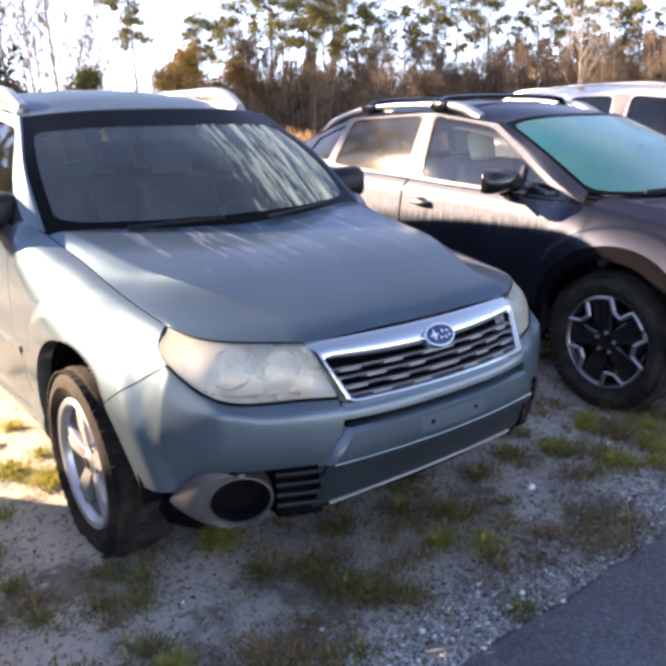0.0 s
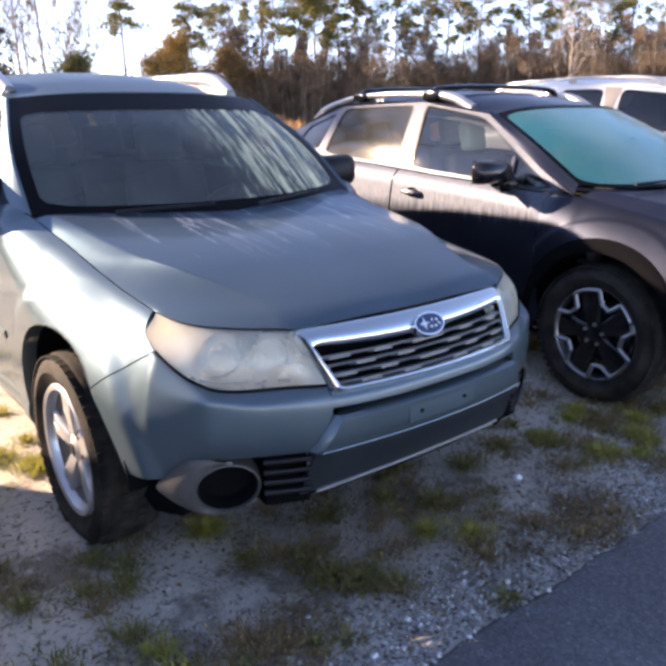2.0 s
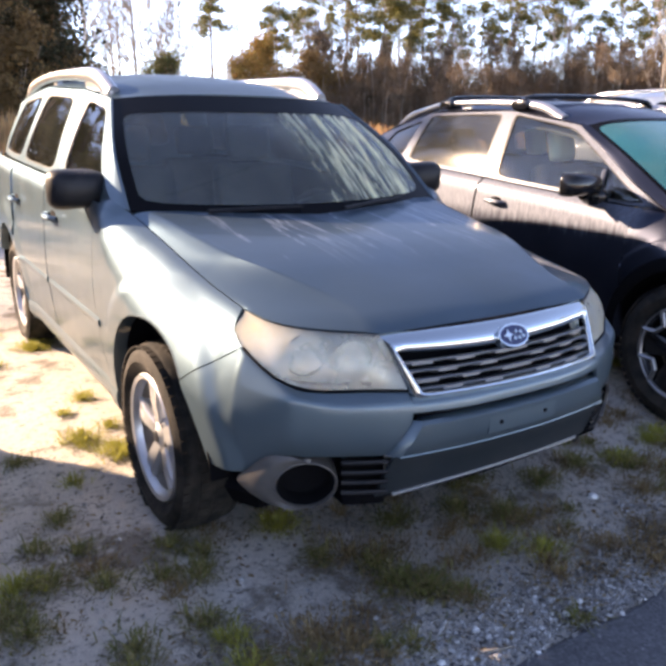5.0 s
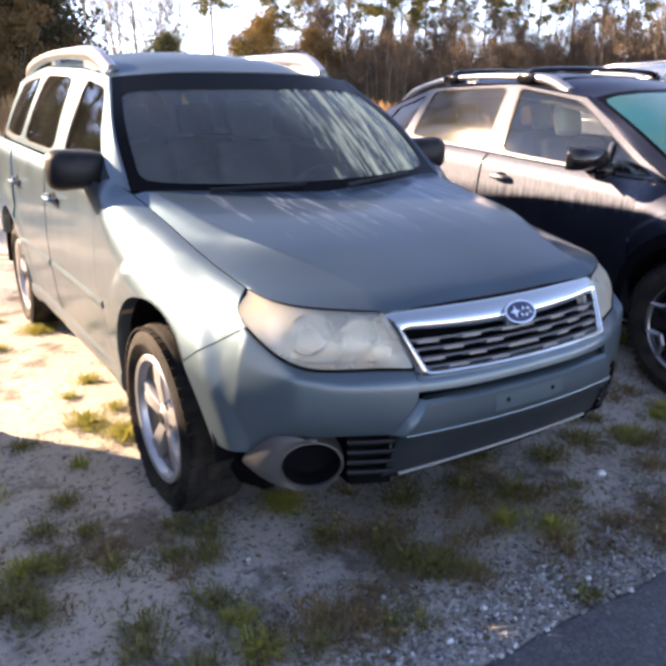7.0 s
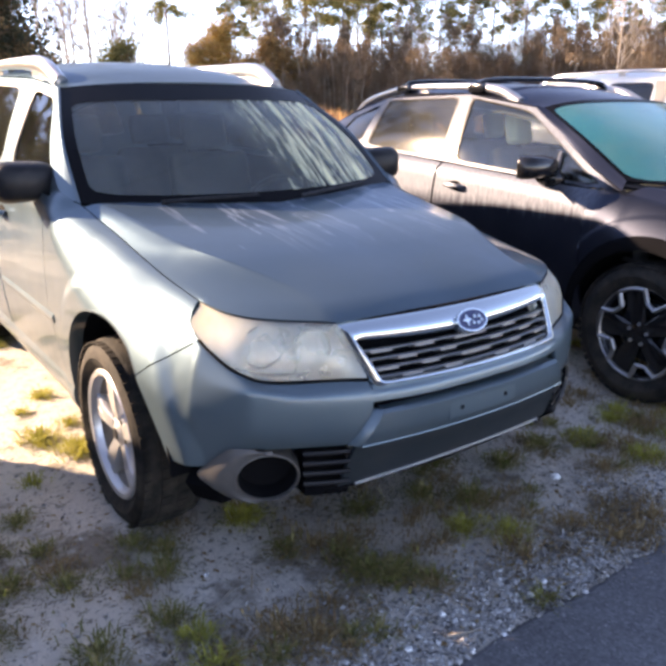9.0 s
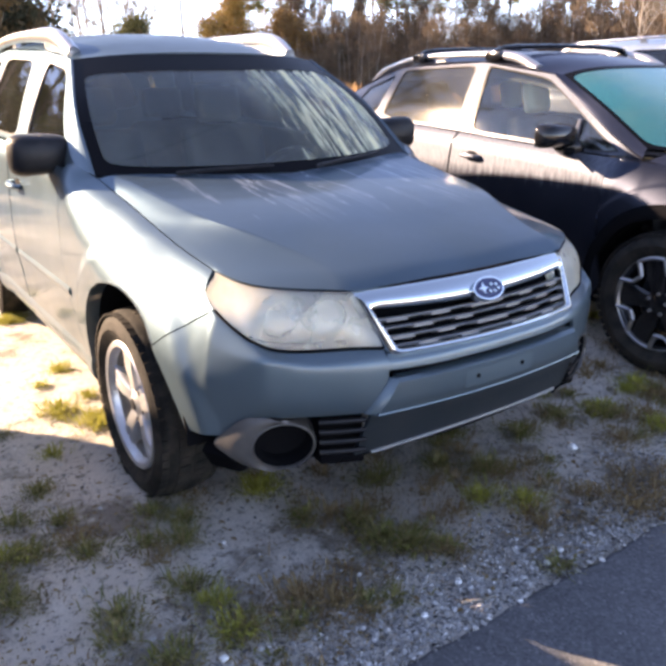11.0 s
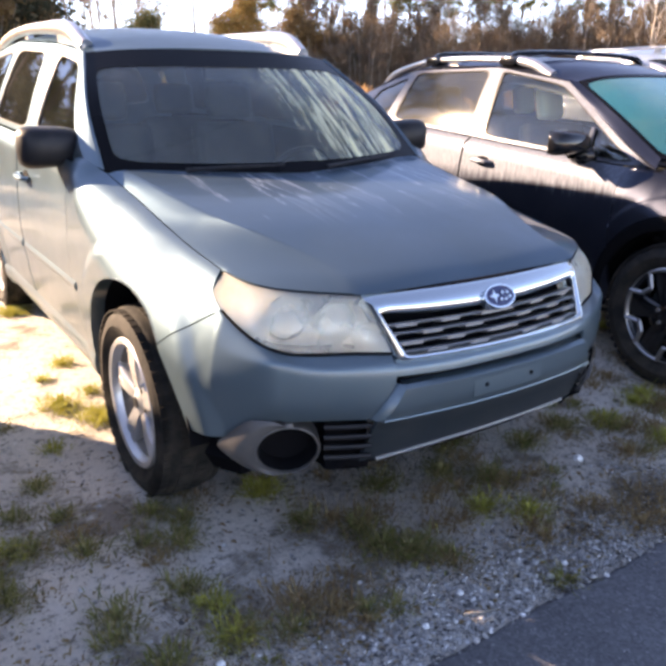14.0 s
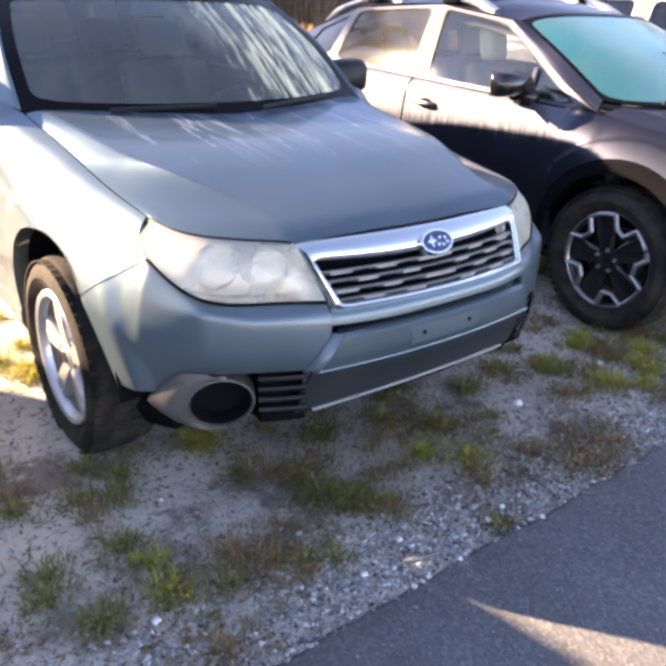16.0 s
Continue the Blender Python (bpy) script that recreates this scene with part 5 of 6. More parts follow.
# ---- the graphite crossover ----
CROSS = dict(
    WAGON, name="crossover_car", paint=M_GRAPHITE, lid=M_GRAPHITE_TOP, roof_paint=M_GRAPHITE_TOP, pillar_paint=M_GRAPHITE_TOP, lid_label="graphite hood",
    axles=(0.928, 3.563), arch_y=(0.928, 3.563), hub_z=0.338, arch_r=0.405, flare_r=0.56, flare=0.016, flare_soft=0.02, seam_a=37,
    belt_z=[(0.25, 0.80), (0.41, 0.84), (1.05, 0.955), (1.3, 0.985), (1.5, 1.0), (2.4, 1.055), (3.3, 1.115), (3.8, 1.15), (4.5, 1.17)],
    belt_w=[(0.25, 0.66), (0.41, 0.68), (1.05, 0.70), (1.3, 0.725), (1.5, 0.76), (2.4, 0.775), (3.3, 0.765), (3.8, 0.735), (4.5, 0.64)],
    wide=[(0.25, 0.765), (0.35, 0.79), (0.45, 0.815), (0.6, 0.838), (0.92, 0.855), (1.4, 0.85), (2.3, 0.86), (3.0, 0.865), (3.54, 0.865), (4.0, 0.84), (4.45, 0.76)],
    eave_z=[(1.2, 1.08), (1.6, 1.25), (1.9, 1.372), (2.2, 1.432), (2.5, 1.462), (3.0, 1.475), (3.4, 1.452), (3.85, 1.37), (4.2, 1.27)],
    eave_w=[(1.2, 0.70), (1.9, 0.585), (2.4, 0.60), (3.2, 0.59), (4.2, 0.52)],
    roof_z=[(1.80, 1.425), (2.0, 1.465), (2.3, 1.512), (2.7, 1.54), (3.2, 1.535), (3.8, 1.46), (4.2, 1.36)],
    shut=[(0.42, 0.838), (0.75, 0.905), (1.05, 0.953), (1.2, 0.972), (1.29, 0.98)],
    fender_front=(0.40, 0.76), lamp_back=[(0.405, 0.80), (0.412, 0.825)], hood_y=(0.42, 1.18),
    door_front=[(1.30, 0.98), (1.315, 0.85), (1.30, 0.55), (1.27, 0.37)],
    door_mid=[(2.47, 1.055), (2.49, 0.85), (2.48, 0.55), (2.46, 0.37)], door_mid2=[(2.48, 1.055), (2.50, 0.85), (2.49, 0.55), (2.47, 0.37)],
    door_rear=[(3.40, 1.12), (3.40, 0.9), (3.24, 0.70), (3.12, 0.5), (3.09, 0.37)],
    quarter=[(3.95, 1.16), (4.25, 1.165), (4.33, 0.8), (4.25, 0.62), (3.92, 0.55)],
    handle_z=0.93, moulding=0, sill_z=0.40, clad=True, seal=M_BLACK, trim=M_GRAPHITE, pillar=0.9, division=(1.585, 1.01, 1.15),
    cells=[([(1.20, 0.978), (2.44, 1.058), (2.48, 1.46), (1.93, 1.378)], [(1.29, 0.996), (2.40, 1.068), (2.44, 1.446), (1.95, 1.362)]),
           ([(2.44, 1.058), (3.45, 1.12), (3.38, 1.452), (2.48, 1.46)], [(2.515, 1.076), (3.40, 1.13), (3.33, 1.44), (2.54, 1.448)]),
           ([(3.45, 1.12), (4.2, 1.165), (4.1, 1.29), (3.38, 1.452)], [(3.48, 1.16), (3.85, 1.185), (3.78, 1.32), (3.42, 1.408)])],
    glass=(M_SIDEGLASS, M_GLAREPANE, M_GLAREPANE), ws_glass=M_TEAL, ws_label="windshield pane with its teal sky reflection painted in",
    ws_base=[(0.0, 0.98, 1.0), (0.35, 1.01, 1.005), (0.58, 1.10, 1.015), (0.69, 1.2, 1.03)],
    ws_top=[(0.0, 1.80, 1.425), (0.3, 1.815, 1.42), (0.48, 1.85, 1.402), (0.56, 1.89, 1.38)],
    ws_side=[(0.645, 1.54, 1.222)], frit=(0.035, 0.04, 0.02), round=1,
    hood_mid=[(0.0, 0.125, 0.79), (0.0, 0.185, 0.82), (0.0, 0.36, 0.865), (0.0, 0.65, 0.935), (0.0, 0.98, 0.99)],
    hood_crease=[(0.405, 0.165, 0.79), (0.42, 0.22, 0.815), (0.455, 0.38, 0.862), (0.54, 0.7, 0.935), (0.63, 1.12, 1.005)],
    rail=(2.12, 3.85, 0.02), rail_in=0.04, rail_r=0.024, rail_flat=0.8, rail_fin=False, rail_label="silver roof rail carrying black bars",
    mirror=(0.93, 1.58, 1.085), mirror_size=(0.14, 0.095, 0.058), mirror_mat=M_GLOSSBLACK, tail_y=4.45, roof_end=4.18, track=0.765, tyre_r=0.34, rim_r=0.228, wheel="dark", steer=0, spin=0.1,
    # cream headrests stand in for a pale patch behind the front side window
    seat_mat=M_CHARCOAL, headrest_mat=M_CREAM, headrest_w=0.085, seat_back=0.87,
)
CROSS_AT = pose(2.374, -0.477, 0, 0, 0, -3.6)
cross, CB = build_car(CROSS, CROSS_AT, "dark grey crossover with black cladding and roof bars", "car", "parked cars")
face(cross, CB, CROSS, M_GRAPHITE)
for yb in (2.42, 3.18):
    w, z = CB.wr(yb) - 0.04, CB.zr(yb) + 0.07
    part("cross_bar", tube([(-w - 0.03, yb, z - 0.055), (-w + 0.04, yb, z + 0.012), (0, yb, z + 0.03), (w - 0.04, yb, z + 0.012), (w + 0.03, yb, z - 0.055)], [0.03, 0.026, 0.024, 0.026, 0.03], 10, 0.6, n=30), M_GLOSSBLACK, cross, "black aero cross bar")
    for sgn in (-1, 1):
        part("bar_clamp", block(min(sgn * (w - 0.05), sgn * (w + 0.05)), max(sgn * (w - 0.05), sgn * (w + 0.05)), yb - 0.07, yb + 0.07, z - 0.06, z - 0.005, 0.02), M_GLOSSBLACK, cross)

# ---- the white car beyond it, and the dark one that shades the sand ----
WHITE = dict(WAGON, name="white_suv", paint=M_WHITE, lid=M_WHITE, roof_paint=M_WHITE, lid_label="white hood", rail_label="slim silver roof rail", mirror_mat=M_WHITE, glass=(M_PRIVACY, M_PRIVACY, M_PRIVACY), moulding=0, post=M_PILLAR, rail_r=0.012, rail_fin=False,
    cells=[([(1.40, 1.064), (2.585, 1.12), (2.60, 1.53), (1.96, 1.464)], [(1.50, 1.115), (2.50, 1.147), (2.51, 1.495), (1.93, 1.425)]),
           ([(2.59, 1.12), (3.46, 1.142), (3.25, 1.545), (2.605, 1.53)], [(2.685, 1.147), (3.40, 1.165), (3.19, 1.51), (2.70, 1.50)]),
           ([(3.46, 1.142), (4.28, 1.165), (4.15, 1.512), (3.25, 1.545)], [(3.52, 1.17), (4.05, 1.185), (3.82, 1.488), (3.32, 1.505)])])
white, WHB = build_car(WHITE, pose(5.66, 0.05, 0, 0, 0, -2) @ Matrix.Diagonal((1, 1, 1.075, 1)), "white sport utility car with silver roof rails", "car", "parked cars")
face(white, WHB, WHITE, M_WHITE)
# this car is unseen; its opaque panes keep the sun from passing through
DARK = dict(WAGON, rail=None,
    eave_z=[(1.3, 1.3), (1.93, 1.462), (2.2, 1.505), (2.6, 1.535), (3.2, 1.548), (3.8, 1.50), (4.3, 1.43)], roof_z=[(1.80, 1.482), (1.95, 1.515), (2.2, 1.565), (2.5, 1.605), (2.9, 1.63), (3.5, 1.625), (4.0, 1.57), (4.35, 1.50)],
    cells=[WAGON["cells"][0], ([(2.29, 1.113), (3.26, 1.137), (3.05, 1.545), (2.305, 1.508)], [(2.385, 1.137), (3.20, 1.158), (2.99, 1.512), (2.40, 1.485)]), ([(3.26, 1.137), (4.28, 1.165), (4.15, 1.45), (3.05, 1.545)], [(3.30, 1.165), (4.05, 1.185), (3.83, 1.45), (3.10, 1.51)])],
    glass=(M_GLOSSBLACK, M_GLOSSBLACK, M_GLOSSBLACK), rear_glass=M_GLOSSBLACK, ws_glass=M_GLOSSBLACK, name="dark_hatchback", paint=M_BLUE, lid=M_BLUE, roof_paint=M_BLUE, lid_label="dark blue hood")
dark, DKB = build_car(DARK, pose(-2.845, -0.88, 0) @ Matrix.Diagonal((1, 0.9, 1, 1)), "dark blue car that throws the shade on the sand", "car", "parked cars")
# hidden block added to stop sun leaking through the body's gaps
part("light_plug", block(-0.56, 0.56, 1.95, 4.2, 0.5, 1.42, 0.05), M_VOID, dark)
face(dark, DKB, DARK, M_BLUE)


# ---- woods beyond the lot ----
def leaf_material(name, a, b, c):
    m, nt, p = material(name, a, 0.75)
    g = nt.nodes.new("ShaderNodeNewGeometry")
    col = ramp(nt, g.outputs["Random Per Island"], [(0.0, a), (0.5, b), (1.0, c)])
    nt.links.new(col, p.inputs["Base Color"])
    p.inputs["Subsurface Weight"].default_value = 0.0
    t = nt.nodes.new("ShaderNodeBsdfTranslucent")
    nt.links.new(col, t.inputs[0])
    mx = nt.nodes.new("ShaderNodeMixShader")
    mx.inputs[0].default_value = 0.3
    nt.links.new(p.outputs[0], mx.inputs[1])
    nt.links.new(t.outputs[0], mx.inputs[2])
    nt.links.new(mx.outputs[0], nt.nodes["Material Output"].inputs[0])
    return m


def bark_material(name, a, b):
    m, nt, p = material(name, a, 0.9)
    nt.links.new(ramp(nt, noise_node(nt, 3, 6, stretch=(3, 3, 0.6)), [(0.35, a), (0.7, b)]), p.inputs["Base Color"])
    bump(nt, p, noise_node(nt, 8, 5, stretch=(3, 3, 0.5)), 0.6, 0.05)
    return m


M_NEEDLE = leaf_material("pine_needles", (0.075, 0.085, 0.028), (0.125, 0.125, 0.04), (0.2, 0.17, 0.06))
M_DARKLEAF = leaf_material("dark_evergreen", (0.028, 0.034, 0.016), (0.045, 0.048, 0.02), (0.1, 0.06, 0.026))
M_RUST = leaf_material("rust_leaves", (0.2, 0.115, 0.045), (0.24, 0.155, 0.06), (0.13, 0.09, 0.045))
M_OCHRE = leaf_material("ochre_leaves", (0.36, 0.23, 0.06), (0.24, 0.17, 0.05), (0.42, 0.22, 0.07))
M_TWIG = leaf_material("bare_twigs", (0.145, 0.098, 0.06), (0.18, 0.125, 0.08), (0.1, 0.072, 0.048))
M_STRAW = leaf_material("dry_broomsedge", (0.5, 0.27, 0.11), (0.58, 0.36, 0.16), (0.36, 0.18, 0.08))
M_PINEBARK = bark_material("pine_bark", (0.1, 0.075, 0.06), (0.2, 0.14, 0.1))
M_GREYBARK = bark_material("grey_bark", (0.2, 0.17, 0.14), (0.34, 0.3, 0.26))
M_PALEBARK = bark_material("pale_bark", (0.28, 0.24, 0.2), (0.4, 0.35, 0.3))
rng = np.random.default_rng(7)


def sprays(centres, radii, n, size, flat=0.6, tall=1.0, upright=False):
    """Many small leaf clumps scattered through balls; each clump a bent triangle pair."""
    c = np.repeat(np.asarray(centres, float), n, 0)
    r = np.repeat(np.asarray(radii, float), n)
    d = rng.normal(size=(len(c), 3))
    d /= np.linalg.norm(d, axis=1, keepdims=True)
    q = c + d * (r * rng.random(len(c)) ** 0.45)[:, None] * (1, 1, flat)
    a = rng.normal(size=q.shape) * ((0.4, 0.4, 1) if upright else (1, 1, 1))
    a /= np.linalg.norm(a, axis=1, keepdims=True)
    b = np.cross(a, rng.normal(size=q.shape))
    b /= np.linalg.norm(b, axis=1, keepdims=True)
    s = (size * (0.5 + rng.random(len(q))))[:, None]
    a, b = a * s * (1, 1, tall), b * s * 0.55
    v = np.stack([q - a, q + b * 0.8, q + a, q - b], 1).reshape(-1, 3)
    f = np.arange(len(v)).reshape(-1, 4)
    return v, f


def leaf_part(name, data, mat, parent):
    me = bpy.data.meshes.new(name)
    me.from_pydata(data[0].tolist(), [], data[1] if isinstance(data[1], list) else data[1].tolist())
    me.materials.append(mat)
    ob = new(name, me)
    ob.parent = parent
    return ob


def limb_set(h, base_r, n, z0, z1, reach, rise, seed, up=0.0):
    r = np.random.default_rng(seed)
    lean = r.normal(size=2) * 0.02 * h
    top = np.array([lean[0], lean[1], h])
    trunk = [(0, 0, -0.3), (lean[0] * 0.2, lean[1] * 0.2, h * 0.33), (lean[0] * 0.6, lean[1] * 0.6, h * 0.68), tuple(top)]
    pieces = [tube(trunk, [base_r, base_r * 0.8, base_r * 0.55, base_r * 0.12], 8, n=14)]
    ends = []
    for i in range(n):
        t = z0 + (z1 - z0) * (i + r.random() * 0.8) / n
        a = r.random() * 2 * math.pi
        L = reach * (1.15 - 0.65 * abs((t - z0) / (z1 - z0) - 0.35)) * (0.6 + 0.6 * r.random())
        p0 = np.array([lean[0] * t, lean[1] * t, h * t])
        p1 = p0 + np.array([math.cos(a) * L * 0.5, math.sin(a) * L * 0.5, L * (rise * 0.5)])
        p2 = p0 + np.array([math.cos(a) * L, math.sin(a) * L, L * (rise + up)])
        pieces.append(tube([p0, p1, p2], [base_r * 0.3, base_r * 0.18, base_r * 0.05], 5, n=5))
        ends += [p2, (p1 + p2) / 2 + r.normal(size=3) * 0.15]
    return join(*pieces), np.array(ends), top


def pine(x, y, h, seed, crown=0.45, fat=1.0):
    t = thing("pine_tree", pose(x, y, lump(x, y), 0, 0, seed * 47), "tall pine with bare trunk and clumped green crown", "tree", "pines behind the lot")
    limbs, ends, top = limb_set(h, 0.009 * h + 0.03, 20, 1 - crown, 0.98, 0.15 * h * fat, 0.3, seed)
    part("trunk", limbs, M_PINEBARK, t)
    r = np.random.default_rng(seed)
    more = ends + r.normal(size=ends.shape) * (0.05 * h, 0.05 * h, 0.025 * h)
    ends = np.vstack([ends, more, top[None], top[None] * (1, 1, 0.96)])
    ends = ends[r.random(len(ends)) > 0.3]
    leaf_part("crown", sprays(ends, r.uniform(0.35, 1.25, len(ends)) * h / 16.5, 110, 0.12 * h / 16, 0.65), M_NEEDLE, t)
    return t


def bare_tree(x, y, h, seed, bark, fuzzy=False):
    t = thing("bare_tree", pose(x, y, lump(x, y)), "leafless winter tree with upswept grey limbs", "tree", "bare trees behind the lot")
    limbs, ends, top = limb_set(h, 0.009 * h + 0.03, 22, 0.25, 0.95, 0.26 * h, 1.25, seed, 0.4)
    extra = []
    r = np.random.default_rng(seed + 5)
    for e in ends:
        for _ in range(4):
            d = r.normal(size=3) * (0.5, 0.5, 0.4) + (0, 0, 0.5)
            extra.append(tube([e * 0.97, e + d * h * 0.04, e + d * h * 0.085], [0.032, 0.022, 0.01], 4, n=4))
    part("trunk", join(limbs, *extra), bark, t)
    if fuzzy:
        leaf_part("twig_crown", sprays(np.vstack([ends, ends * (0.9, 0.9, 0.92)]), rng.uniform(0.5, 1.0, 2 * len(ends)) * h / 12, 60, 0.09, 1.0, 2.2, True), M_TWIG, t)
    return t


def bush(x, y, h, w, mat, seed, label, name="bush"):
    t = thing(name, pose(x, y, lump(x, y)), label, "bush", "scrub behind the lot")
    r = np.random.default_rng(seed)
    loose = mat in (M_OCHRE, M_RUST)
    n = 60 if loose else 34
    c = np.stack([r.normal(size=n) * w * 0.3, r.normal(size=n) * w * 0.2, h * (0.1 + 0.8 * r.random(n))], 1)
    c[:, :2] *= (1.4 - 1.1 * c[:, 2:] / h)
    stems = [tube([(r.normal() * 0.1, r.normal() * 0.1, -0.2), tuple(q * 0.5), tuple(q)], [0.06, 0.04, 0.015], 5, n=5) for q in c[:12]]
    part("stem_cluster", join(*stems), M_GREYBARK, t)
    leaf_part("foliage", sprays(c, r.uniform(0.06, 0.15, n) * h if loose else r.uniform(0.12, 0.22, n) * h, 260 if loose else 700, 0.007 * h + 0.045, 0.9), mat, t)
    return t


# pines by bearing; x, y, height; some out of view, added to mirror in the glass
for k, (x, y, h, cr_, fat) in enumerate([
    (32, 78, 17.5, 0.42, 0.9), (46.5, 73, 18.5, 0.45, 0.9), (50, 75, 18.3, 0.42, 0.8), (54, 76, 19, 0.45, 0.7), (56, 73, 18, 0.5, 0.7),
    (59.5, 75, 18.5, 0.4, 0.8), (63.5, 74, 16.6, 0.4, 0.8), (64.5, 70, 15.6, 0.45, 1.1), (66, 66, 17, 0.4, 1.2), (69.5, 66, 17, 0.42, 1.2), (72, 63, 16.4, 0.4, 1.1),
    (76, 58, 16, 0.42, 1.2), (80, 56.5, 15.6, 0.4, 1.2), (83, 53, 15.2, 0.42, 1.2), (85, 50, 15, 0.42, 1.2), (88, 46, 15.5, 0.42, 1.2), (8, 66, 18, 0.6, 1.0), (2, 62, 18, 0.6, 1.0),
    (-8, 60, 17, 0.55, 1.0), (-16, 56, 17, 0.5, 1.0), (-24, 50, 18, 0.5, 1.1), (-30, 40, 17, 0.5, 1.1), (-35, 30, 17, 0.55, 1.1), (-38, 20, 18, 0.5, 1.1), (92, 40, 16, 0.4, 1.1), (38.7, 75, 13.6, 0.34, 0.8), (58, 30, 21, 0.6, 1.2), (52, 24, 22, 0.6, 1.2), (56, 17, 21, 0.6, 1.2), (50, 11, 22, 0.6, 1.2), (54, 4, 21, 0.6, 1.2), (49, -3, 22, 0.6, 1.2), (53, -10, 21, 0.6, 1.2), (47, -16, 21, 0.6, 1.2), (48, 84, 17, 0.5, 0.8), (-3.6, 25, 15.5, 0.75, 1.0), (-7, 27, 16, 0.7, 1.0), (-9.5, 24, 14.5, 0.75, 1.0), (-12.5, 27, 13, 0.7, 0.9), (61, 82, 18, 0.4, 0.9)]):
    pine(x, y, h, 11 + k, cr_, fat)
for k, (x, y, h, b) in enumerate([(22.5, 75, 18.5, M_GREYBARK), (21, 78, 15, M_GREYBARK), (25.5, 77, 12, M_GREYBARK), (27, 80, 12.5, M_GREYBARK), (17, 72, 16, M_GREYBARK), (41.5, 76, 12.5, M_GREYBARK), (67, 46, 12, M_PALEBARK), (64, 58, 10, M_GREYBARK), (75, 50, 10.5, M_GREYBARK), (56, 64, 10, M_GREYBARK), (-20, 46, 14, M_GREYBARK), (-36, 26, 13, M_GREYBARK)]):
    bare_tree(x, y, h, 60 + k, b)
for k, (x, y, h) in enumerate([(52, 71, 7.5), (57, 69, 8.5), (64, 65, 9), (70, 58, 9), (73, 56, 8.5), (77, 53, 9), (83, 47, 9.5), (86, 43, 9), (89, 39, 9)]):
    bare_tree(x, y, h, 90 + k, M_GREYBARK, True)
for k, (x, y, h) in enumerate([(14.5, 74, 13), (18.5, 71, 11), (20.5, 74, 13.5), (24, 72, 9), (26.5, 74, 9.5), (29.5, 74, 5.5), (44, 72, 9.5), (48.5, 70, 8)]):
    bare_tree(x, y, h, 130 + k, M_GREYBARK, x > 40)
# the dark evergreen stand and oaks at the field's corner; unseen ones far left added for window reflections
for k, (x, y, h, w, m, lab) in enumerate([
    (8.0, 48, 11, 6, M_DARKLEAF, "dark evergreen tree, dense to the ground"), (6, 46, 12, 7, M_DARKLEAF, "dark evergreen tree, dense to the ground"), (2.5, 46, 12.5, 8, M_DARKLEAF, "dark evergreen tree, dense to the ground"),
    (5, 41, 7.5, 5, M_RUST, "oak with rust brown winter leaves"), (0.5, 41, 8.5, 6, M_RUST, "oak with rust brown winter leaves"), (-6, 44, 11, 8, M_DARKLEAF, "dark evergreen tree, dense to the ground"), (-12, 40, 10, 8, M_RUST, "oak with rust brown winter leaves"),
    (-18, 36, 11, 8, M_DARKLEAF, "dark evergreen tree, dense to the ground"), (-24, 27, 10, 8, M_RUST, "oak with rust brown winter leaves"), (-27, 18, 11, 8, M_DARKLEAF, "dark evergreen tree, dense to the ground"), (-28, 8, 10, 8, M_DARKLEAF, "dark evergreen tree, dense to the ground"),
    (22.3, 66, 7.2, 4.0, M_NEEDLE, "rounded olive green bush"), (16.5, 66, 6.2, 4.5, M_DARKLEAF, "low dark evergreen scrub"), (27, 68, 4.6, 5, M_RUST, "rust brown winter scrub"), (-5.5, 37, 10.5, 6, M_DARKLEAF, "dark evergreen tree, dense to the ground"), (-9.5, 35, 10.5, 7, M_NEEDLE, "olive evergreen tree, dense to the ground"), (-14, 38, 14, 8, M_DARKLEAF, "dark evergreen tree, dense to the ground"), (-13, 30, 9.5, 8, M_DARKLEAF, "dark evergreen tree, dense to the ground"), (-20, 22, 9, 8, M_DARKLEAF, "dark evergreen tree, dense to the ground"), (-22, 33, 12, 9, M_RUST, "oak with rust brown winter leaves"), (-30, 14, 12, 10, M_DARKLEAF, "dark evergreen tree, dense to the ground"), (-33, 38, 15, 10, M_DARKLEAF, "dark evergreen tree, dense to the ground"), (30.6, 67, 8.4, 4.6, M_OCHRE, "ochre leaved tree in winter colour"), (33.9, 69, 11, 4.6, M_OCHRE, "ochre leaved tree in winter colour"), (39, 68, 9, 6, M_RUST, "rust brown winter scrub"), (43, 68, 7, 5, M_RUST, "rust brown winter scrub"), (46, 68, 5.5, 4, M_DARKLEAF, "low dark evergreen scrub")]):
    bush(x, y, h, w, m, 200 + k, lab, "tree" if h > 7.6 else "bush")


